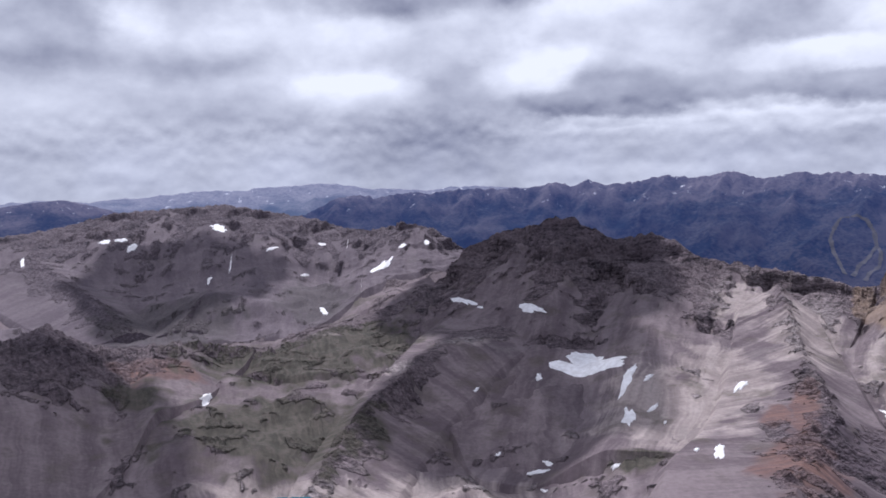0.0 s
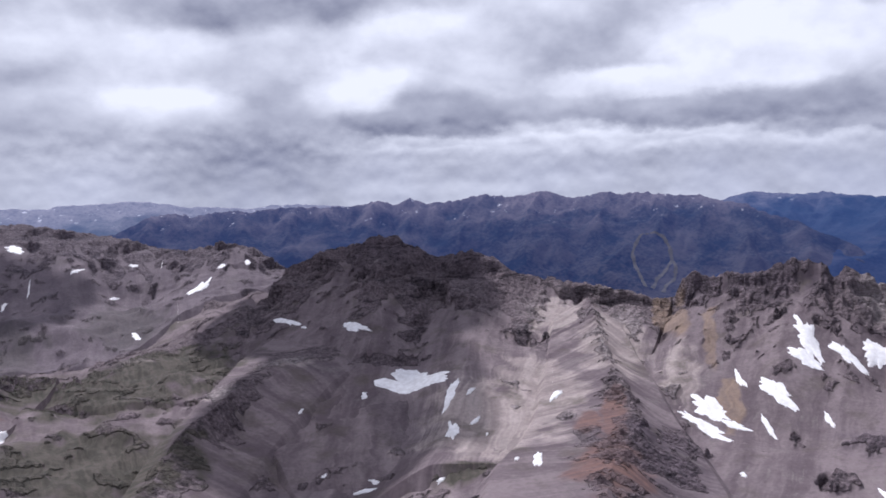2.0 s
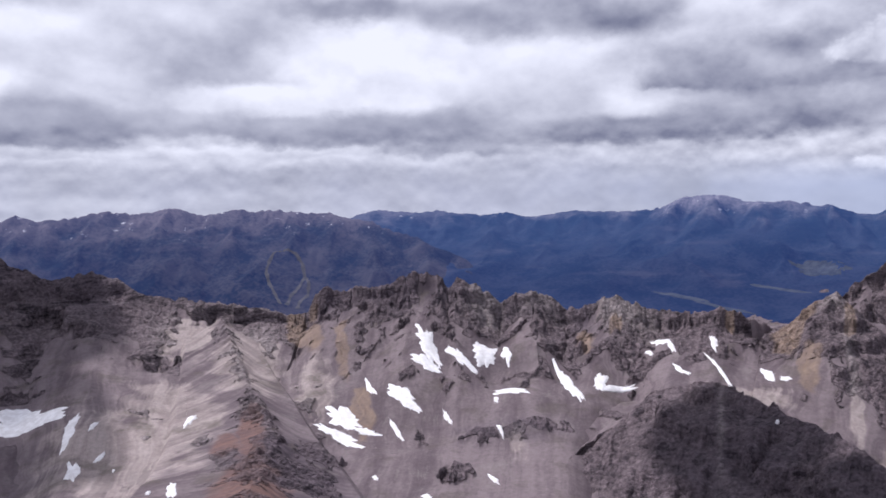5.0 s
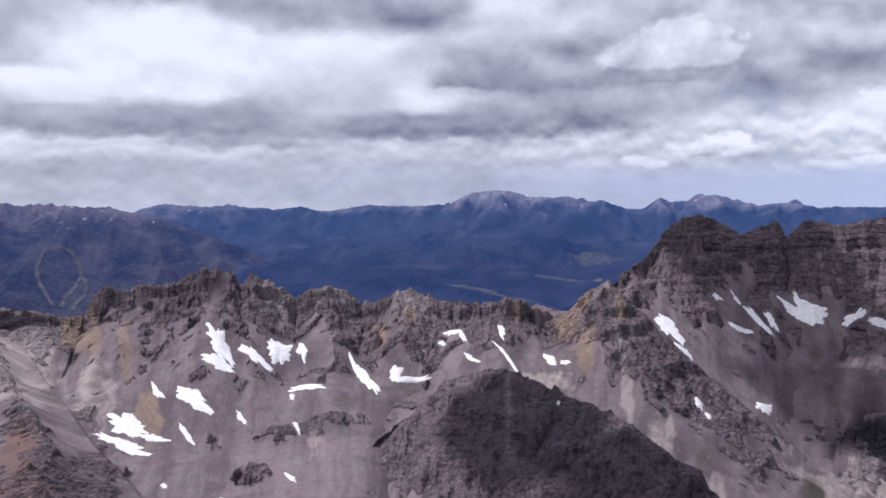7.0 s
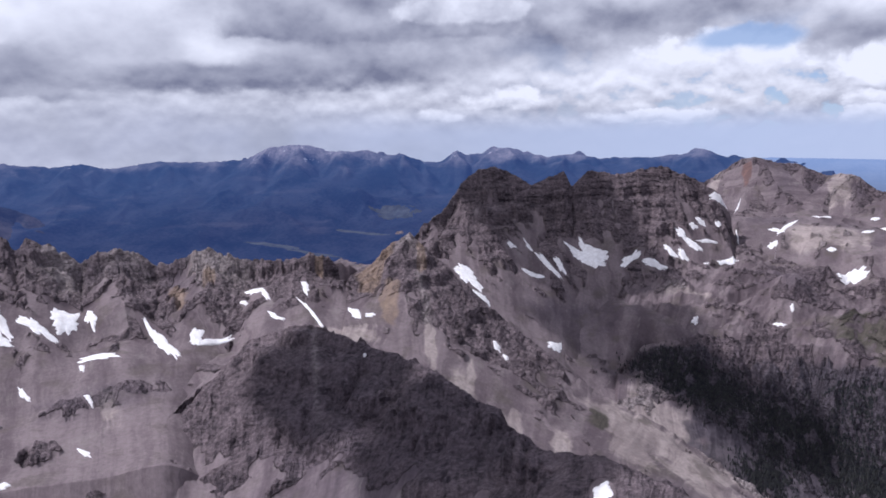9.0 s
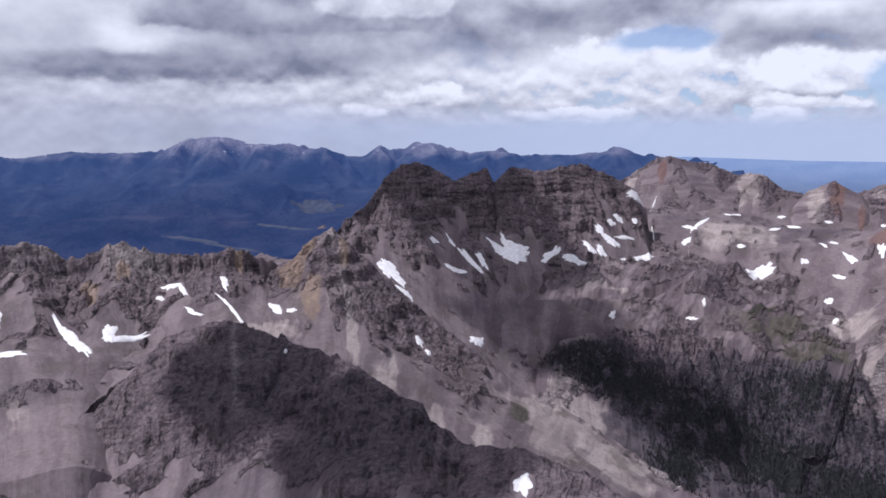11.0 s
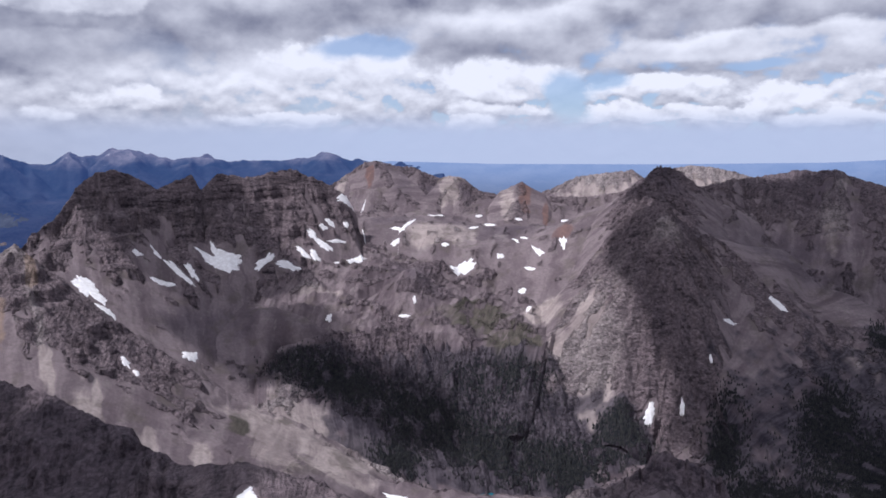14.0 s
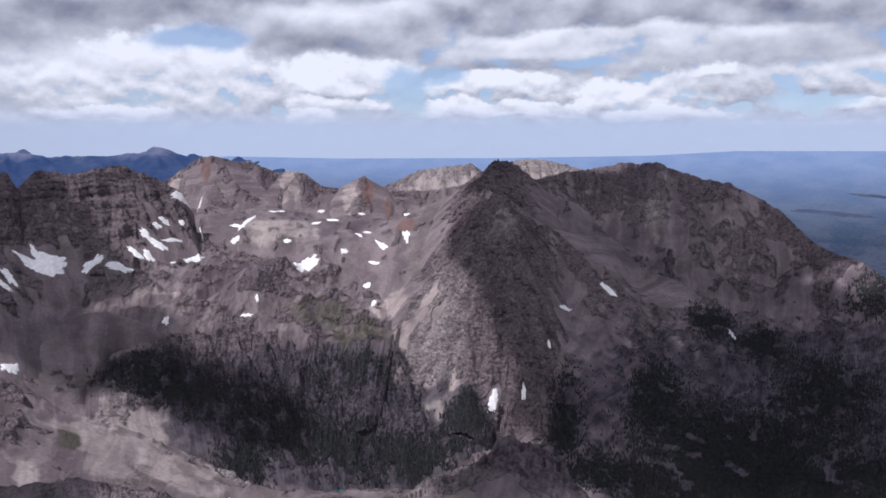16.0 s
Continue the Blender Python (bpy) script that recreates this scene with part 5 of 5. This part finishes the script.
mountain("rock_pinnacle", "brown rock pinnacle with a pale scree shoulder", [(923, -113, 353), (939, -143, 361), (942, -186, 377), (949, -245, 390), (961, -277, 410), (956, -295, 423), (948, -318, 411), (917, -345, 402), (882, -354, 387), (846, -361, 374), (769, -362, 365)], [(776, -83, 369), (757, -143, 360), (727, -223, 361), (680, -292, 361), (622, -322, 370)], cols=260, rows=70, sag=1.2, rough=16, jag=7, seed=25)
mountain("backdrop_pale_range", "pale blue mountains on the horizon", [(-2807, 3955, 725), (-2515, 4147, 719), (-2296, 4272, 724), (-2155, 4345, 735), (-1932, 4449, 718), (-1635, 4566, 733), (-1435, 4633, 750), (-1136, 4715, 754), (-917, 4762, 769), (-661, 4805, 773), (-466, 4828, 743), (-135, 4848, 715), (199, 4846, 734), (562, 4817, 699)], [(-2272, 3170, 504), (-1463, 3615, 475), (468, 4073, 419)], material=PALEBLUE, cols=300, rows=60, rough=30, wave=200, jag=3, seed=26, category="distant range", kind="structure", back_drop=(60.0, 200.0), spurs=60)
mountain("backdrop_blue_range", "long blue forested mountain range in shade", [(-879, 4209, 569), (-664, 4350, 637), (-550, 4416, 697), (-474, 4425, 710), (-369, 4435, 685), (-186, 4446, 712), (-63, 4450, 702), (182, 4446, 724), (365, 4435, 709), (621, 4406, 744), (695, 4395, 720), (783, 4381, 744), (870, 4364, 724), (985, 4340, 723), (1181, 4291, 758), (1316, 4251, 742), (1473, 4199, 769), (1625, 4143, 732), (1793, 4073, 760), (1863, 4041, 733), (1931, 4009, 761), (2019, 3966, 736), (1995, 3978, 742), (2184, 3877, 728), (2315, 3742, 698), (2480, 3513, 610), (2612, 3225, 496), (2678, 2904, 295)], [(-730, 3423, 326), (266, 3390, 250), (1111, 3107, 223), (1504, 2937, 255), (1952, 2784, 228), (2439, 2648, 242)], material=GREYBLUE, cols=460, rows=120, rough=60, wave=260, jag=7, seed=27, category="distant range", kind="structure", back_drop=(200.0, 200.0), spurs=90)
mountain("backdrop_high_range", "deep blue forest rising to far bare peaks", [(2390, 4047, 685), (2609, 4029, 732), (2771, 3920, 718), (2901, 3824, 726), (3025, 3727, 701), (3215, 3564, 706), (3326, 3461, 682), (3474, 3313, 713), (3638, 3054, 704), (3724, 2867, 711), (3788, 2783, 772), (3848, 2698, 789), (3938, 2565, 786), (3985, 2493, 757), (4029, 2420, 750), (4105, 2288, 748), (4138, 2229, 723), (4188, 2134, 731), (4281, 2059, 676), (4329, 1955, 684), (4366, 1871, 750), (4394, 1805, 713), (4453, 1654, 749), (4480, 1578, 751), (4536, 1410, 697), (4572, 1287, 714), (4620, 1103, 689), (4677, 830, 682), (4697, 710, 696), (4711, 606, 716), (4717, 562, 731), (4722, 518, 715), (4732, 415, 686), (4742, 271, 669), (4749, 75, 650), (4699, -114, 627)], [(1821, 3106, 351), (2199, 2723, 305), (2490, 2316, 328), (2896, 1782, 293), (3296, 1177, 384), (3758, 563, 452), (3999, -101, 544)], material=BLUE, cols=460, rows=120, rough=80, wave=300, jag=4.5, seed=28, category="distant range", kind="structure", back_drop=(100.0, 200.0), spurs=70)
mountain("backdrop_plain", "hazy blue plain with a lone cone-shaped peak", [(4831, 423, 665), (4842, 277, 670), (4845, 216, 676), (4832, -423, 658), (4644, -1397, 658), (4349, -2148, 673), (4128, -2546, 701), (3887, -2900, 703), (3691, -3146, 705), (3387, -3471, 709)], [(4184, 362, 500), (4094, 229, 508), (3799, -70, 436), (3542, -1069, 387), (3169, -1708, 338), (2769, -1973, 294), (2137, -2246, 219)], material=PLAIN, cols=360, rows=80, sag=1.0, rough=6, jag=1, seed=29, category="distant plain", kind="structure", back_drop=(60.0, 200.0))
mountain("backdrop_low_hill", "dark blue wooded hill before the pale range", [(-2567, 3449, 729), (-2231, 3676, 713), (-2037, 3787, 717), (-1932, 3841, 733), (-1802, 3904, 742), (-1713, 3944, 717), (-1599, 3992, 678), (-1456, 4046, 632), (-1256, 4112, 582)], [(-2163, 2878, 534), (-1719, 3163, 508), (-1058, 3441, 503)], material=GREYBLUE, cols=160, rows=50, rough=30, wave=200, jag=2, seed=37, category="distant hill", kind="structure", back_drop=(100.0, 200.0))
# ---- the ground under and between them ----
def ground_height(x, y):
    """Valley floors through the feet of the slopes, with the summit's own cone in the middle."""
    k = np.array([(px, py, pz - 16) for px, py, pz in FEET] + GROUND_KNOTS)
    top = np.zeros(x.shape)
    tot = np.zeros(x.shape)
    for px, py, pz in k:
        w = 1 / ((x - px) ** 2 + (y - py) ** 2 + 40.0**2) ** 1.6
        top += w * pz
        tot += w
    z = top / tot
    r = np.hypot(x, y)
    z += knolls(x, y)
    z += 9 * fbm(x / 120, y / 120, 5, 3) + 4 * ridged(x / 45, y / 45, 3, 5)
    # it lies deeper behind the headwall
    z -= 90 * smooth(1720, 1800, x) * smooth(2110, 2040, x) * smooth(-470, -400, y) * smooth(410, 340, y)
    cone = EYE - 2.2 - 0.62 * r + np.minimum(r / 60, 1) * 20 * fbm(x / 70, y / 70, 4, 6)
    return np.maximum(z, cone)


GROUND_KNOTS = [(-423, 1543, 437), (-359, 1764, 406), (-244, 1429, 417), (-284, 1166, 423), (-155, 1109, 397), (-318, 1001, 421), (1, 1050, 383), (-396, 1133, 438), (1708, -86, 19), (1760, -268, -9), (1788, -475, 56), (1680, -645, 84), (1417, -785, 81), (1260, -986, 120), (1607, -554, 56), (1858, -450, 78)]
a = np.radians(np.concatenate([np.linspace(-42, 142, 1150), np.linspace(143, 318, 70)]))
r = np.concatenate([[0.0], np.geomspace(4, 900, 50), np.linspace(915, 2300, 105), np.geomspace(2330, 4950, 36)])
rr, aa = np.meshgrid(r, a, indexing="ij")
gx, gy = rr * np.sin(aa), rr * np.cos(aa)
gz = ground_height(gx, gy)
ground_kinds = ground_cover(gx, gy)
lumps = 0.7 * (1 - ground_kinds[:, SMOOTH].reshape(gx.shape)) * smooth(0.0, 0.45, fbm(gx / 60, gy / 60, 4, 41, 0.55)) * smooth(300, 900, rr)
ground = tagged(new("ground", grid_mesh("ground", gx, gy, gz + 12 * lumps, np.stack([aa * 1500, rr], -1), ground_kinds, lumps, LAND)), "turf, boulders and scree of the high basins", "ground", kind="structure")


# ---- snow, water and woods on the slopes ----
bpy.context.view_layer.update()
SEEN = bpy.context.evaluated_depsgraph_get()


def drop(x, y, top=1500.0):
    """The height of the land at x, y."""
    hit, place, *_ = scene.ray_cast(SEEN, Vector((x, y, top)), Vector((0, 0, -1)))
    return place.z if hit else 0.0


def patch_mesh(name, mid, one, two, seed, thick, material, rings=7, spokes=64):
    """A thin sheet of snow or grass with a ragged outline, lying on the land; one and two are its half axes."""
    rnd = random.Random(seed)
    off = rnd.uniform(0, 90)
    verts, faces = [], []
    level = drop(mid[0], mid[1])
    for i in range(rings + 1):
        for k in range(spokes):
            a = 2 * math.pi * k / spokes
            edge = 1.0 + 0.75 * float(fbm(np.array(1.1 * math.cos(a) + off), np.array(1.1 * math.sin(a) + seed), 5, 3, 0.62))
            t = max(i, 0.02) / rings * edge
            x = mid[0] + t * (one[0] * math.cos(a) + two[0] * math.sin(a))
            y = mid[1] + t * (one[1] * math.cos(a) + two[1] * math.sin(a))
            lift = thick * (1 - (i / rings) ** 3) + (0.15 if i < rings else -1.0)
            verts.append((x - mid[0], y - mid[1], min(drop(x, y), level + 3 + 1.05 * math.hypot(x - mid[0], y - mid[1])) + lift))
    base = min(v[2] for v in verts)
    for i in range(rings):
        for k in range(spokes):
            faces.append((i * spokes + k, i * spokes + (k + 1) % spokes, (i + 1) * spokes + (k + 1) % spokes, (i + 1) * spokes + k))
    me = bpy.data.meshes.new(name)
    me.from_pydata([(x, y, z - base) for x, y, z in verts], [], faces)
    bm = bmesh.new()
    bm.from_mesh(me)
    bmesh.ops.recalc_face_normals(bm, faces=bm.faces)
    if sum(f.normal.z for f in bm.faces) < 0:
        bmesh.ops.reverse_faces(bm, faces=bm.faces)
    bm.to_mesh(me)
    bm.free()
    for p in me.polygons:
        p.use_smooth = True
    me.materials.append(material)
    ob = new(name, me)
    ob.location = (mid[0], mid[1], base)
    return ob


def snow_patch(mid, one, two, seed):
    size = math.hypot(*one) * math.hypot(*two)
    long = max(math.hypot(*one), math.hypot(*two)) > 3 * min(math.hypot(*one), math.hypot(*two))
    label = "long white snow strip in a mountain gully" if long else ("broad white snowfield lying on grey scree" if size > 900 else "small white patch of old snow on scree")
    return tagged(patch_mesh("snow_patch", mid, one, two, seed, 2.0, SNOW), label, "snow", "snow patches on the slopes")


for i, (mid, one, two) in enumerate(SNOWS):
    snow_patch(mid, one, two, i)


def woods(label, seed, *stands):
    """Conifers on the land: each stand a middle, its reach across and along the sight, and how many."""
    rnd = random.Random(seed)
    verts, faces = [], []
    for (cx, cy, cz), across, along_it, count in stands:
        d = math.hypot(cx, cy)
        ux, uy = cx / d, cy / d
        for _ in range(int(count * 1.4)):
            a, b = rnd.gauss(0, 0.5) * across, rnd.gauss(0, 0.5) * along_it
            x, y = cx + a * uy + b * ux, cy - a * ux + b * uy
            if float(fbm(np.array(x / 45), np.array(y / 45), 3, 51)) < -0.25:
                continue
            high, wide = rnd.uniform(5, 10), rnd.uniform(1.7, 2.9)
            z, lean, n = drop(x, y) - 0.5, rnd.uniform(-0.5, 0.5), 5
            for base, top, r in ((0.08, 0.62, 1.0), (0.42, 1.0, 0.62)):
                k = len(verts)
                turn = rnd.uniform(0, 6)
                for i in range(n):
                    q = turn + 2 * math.pi * i / n
                    e = r * wide * rnd.uniform(0.75, 1.2)
                    verts.append((x + e * math.cos(q), y + e * math.sin(q), z + high * (base + rnd.uniform(-0.04, 0.04))))
                verts.append((x + lean * top, y, z + high * top))
                faces.extend((k + i, k + (i + 1) % n, k + n) for i in range(n))
    me = bpy.data.meshes.new("conifer_forest")
    me.from_pydata(verts, [], faces)
    me.materials.append(NEEDLES)
    return tagged(new("conifer_forest", me), label, "forest", kind="stuff")


woods("dark spruce forest on the headwall above the lake", 3, ((1959, 285, 249), 110, 60, 700), ((1971, -190, 214), 130, 50, 900), ((1920, 195, 214), 110, 60, 1350), ((1880, 4, 172), 130, 80, 1950), ((1824, -147, 125), 140, 60, 1950), ((1800, -328, 37), 90, 50, 1350), ((1837, -446, 82), 70, 35, 1050), ((1759, 68, 76), 60, 40, 525))
woods("dense dark spruce forest on the lower mountain side", 4, ((1746, -669, 139), 40, 110, 1350), ((1761, -905, 172), 60, 110, 1800), ((1542, -986, 108), 170, 120, 3900), ((2003, -1190, 316), 55, 80, 1200), ((1865, -1259, 237), 65, 80, 1350), ((1617, -1261, 193), 110, 130, 2700), ((1322, -1069, 130), 260, 180, 5000), ((1416, -846, 87), 150, 110, 2000), ((1873, -1579, 372), 60, 90, 750), ((1560, -995, 140), 230, 150, 4200), ((1541, -695, 59), 100, 80, 1200), ((1355, -993, 111), 250, 130, 3500))


def flat_water(name, label, mid, one, two, level, seed):
    """A sheet of water with a wandering shore."""
    bm = bmesh.new()
    ring = []
    for k in range(48):
        a = 2 * math.pi * k / 48
        e = 1 + 0.5 * float(fbm(np.array(1.2 * math.cos(a) + seed), np.array(1.2 * math.sin(a)), 3, 5))
        ring.append(bm.verts.new((e * (one[0] * math.cos(a) + two[0] * math.sin(a)), e * (one[1] * math.cos(a) + two[1] * math.sin(a)), 0)))
    f = bm.faces.new(ring)
    if f.normal.z < 0:
        f.normal_flip()
    bmesh.ops.triangulate(bm, faces=bm.faces)
    me = bpy.data.meshes.new(name)
    bm.to_mesh(me)
    bm.free()
    me.materials.append(WATER)
    ob = new(name, me)
    ob.location = (*mid, level)
    return tagged(ob, label, "lake", kind="structure")


for label, mid, one, two in (
    ("turquoise mountain lake below the dark headwall", (1687, -107, 15), (95, -10), (10, 38)),
    ("small grey pond in the turf of the basin", (-216, 1033, 393), (34, 4), (-3, 10)),
):
    flat_water("water", label, mid[:2], one, two, drop(mid[0], mid[1]) + 2.0, 2)


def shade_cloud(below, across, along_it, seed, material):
    """A heaped cloud, out of view, placed between the sun and the land at that place to shade it."""
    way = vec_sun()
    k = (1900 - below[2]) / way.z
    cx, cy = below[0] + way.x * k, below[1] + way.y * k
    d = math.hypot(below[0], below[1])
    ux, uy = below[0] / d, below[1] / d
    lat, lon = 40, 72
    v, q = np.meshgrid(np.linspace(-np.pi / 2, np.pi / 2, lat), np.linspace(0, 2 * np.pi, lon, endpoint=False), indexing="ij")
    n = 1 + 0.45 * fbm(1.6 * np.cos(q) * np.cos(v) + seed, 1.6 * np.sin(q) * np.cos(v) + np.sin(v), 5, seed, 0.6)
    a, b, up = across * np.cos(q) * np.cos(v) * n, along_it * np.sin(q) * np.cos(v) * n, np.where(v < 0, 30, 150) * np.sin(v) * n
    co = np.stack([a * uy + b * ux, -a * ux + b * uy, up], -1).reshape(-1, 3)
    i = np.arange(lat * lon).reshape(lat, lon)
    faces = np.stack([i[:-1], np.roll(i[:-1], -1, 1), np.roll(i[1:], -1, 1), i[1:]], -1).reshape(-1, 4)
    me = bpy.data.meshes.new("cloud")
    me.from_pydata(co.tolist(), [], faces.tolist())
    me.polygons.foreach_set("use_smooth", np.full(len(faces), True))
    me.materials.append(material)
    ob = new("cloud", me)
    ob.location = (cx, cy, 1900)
    return tagged(ob, "white heaped cloud out of view, shading the slopes", "cloud", "clouds over the slopes")


# unseen clouds for the cloud shadows; the pinnacle's is added to darken it
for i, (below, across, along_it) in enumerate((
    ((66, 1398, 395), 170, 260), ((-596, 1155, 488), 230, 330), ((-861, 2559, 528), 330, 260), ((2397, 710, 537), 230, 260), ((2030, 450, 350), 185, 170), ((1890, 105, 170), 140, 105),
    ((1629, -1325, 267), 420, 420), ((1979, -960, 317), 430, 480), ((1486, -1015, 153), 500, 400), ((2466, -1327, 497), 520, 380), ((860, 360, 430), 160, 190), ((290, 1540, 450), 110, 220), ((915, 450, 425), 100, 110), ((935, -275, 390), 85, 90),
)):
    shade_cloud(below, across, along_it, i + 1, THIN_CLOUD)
# denser unseen clouds; the last is added to darken the craggy rib
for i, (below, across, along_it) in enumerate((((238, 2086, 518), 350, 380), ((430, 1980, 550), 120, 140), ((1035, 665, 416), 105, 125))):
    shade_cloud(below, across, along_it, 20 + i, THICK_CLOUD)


def meadow(mid, one, two, seed):
    return tagged(patch_mesh("far_meadow", mid, one, two, seed, 2.0, MEADOW, 4, 24), "pale far meadow among blue forest", "meadow", "far meadows")


def ski_run(line):
    """A cleared strip through the far forest, from top to bottom."""
    pts = np.array(line, float)
    u = np.linspace(0, len(pts) - 1, 12 * len(pts))
    p = eased(np.stack([np.interp(u, np.arange(len(pts)), pts[:, 0]), np.interp(u, np.arange(len(pts)), pts[:, 1]), u * 0], -1), 7)[:, :2]
    bm = bmesh.new()
    rows = []
    for i, (x, y) in enumerate(p):
        tx, ty = p[min(i + 1, len(p) - 1)] - p[max(i - 1, 0)]
        n = math.hypot(tx, ty) + 1e-6
        side = 8 * (1 + 0.5 * float(fbm(np.array(i / 4), np.array(0.5), 2, 5)))
        ox, oy = -ty / n * side, tx / n * side
        rows.append([bm.verts.new((x + k * ox, y + k * oy, drop(x + k * ox, y + k * oy) + 3)) for k in (-1, 0, 1)])
    for r0, r1 in zip(rows, rows[1:]):
        for k in (0, 1):
            bm.faces.new((r0[k], r0[k + 1], r1[k + 1], r1[k]))
    me = bpy.data.meshes.new("ski_run")
    bm.to_mesh(me)
    bm.free()
    me.materials.append(RUN)
    return tagged(new("ski_run", me), "pale cleared ski run through far blue forest", "ski run", "ski runs")


meadow((3606, 1881), (46, -121), (-54, -28), 0)
meadow((3326, 1886), (43, -161), (-23, -12), 1)
meadow((2966, 2170), (20, -150), (-18, -11), 2)
meadow((2990, 1952), (40, -145), (-14, -8), 3)
meadow((3119, -2415), (-124, -109), (-21, 16), 4)
meadow((3208, -2668), (-69, -59), (-16, 13), 5)
ski_run([(1828, 3662), (1771, 3656), (1678, 3535), (1659, 3463), (1642, 3367), (1614, 3269)])
ski_run([(1828, 3662), (1879, 3618), (1878, 3553), (1843, 3461), (1779, 3400), (1713, 3357), (1641, 3263)])
ski_run([(1843, 3461), (1828, 3397), (1784, 3329), (1719, 3284), (1673, 3225)])
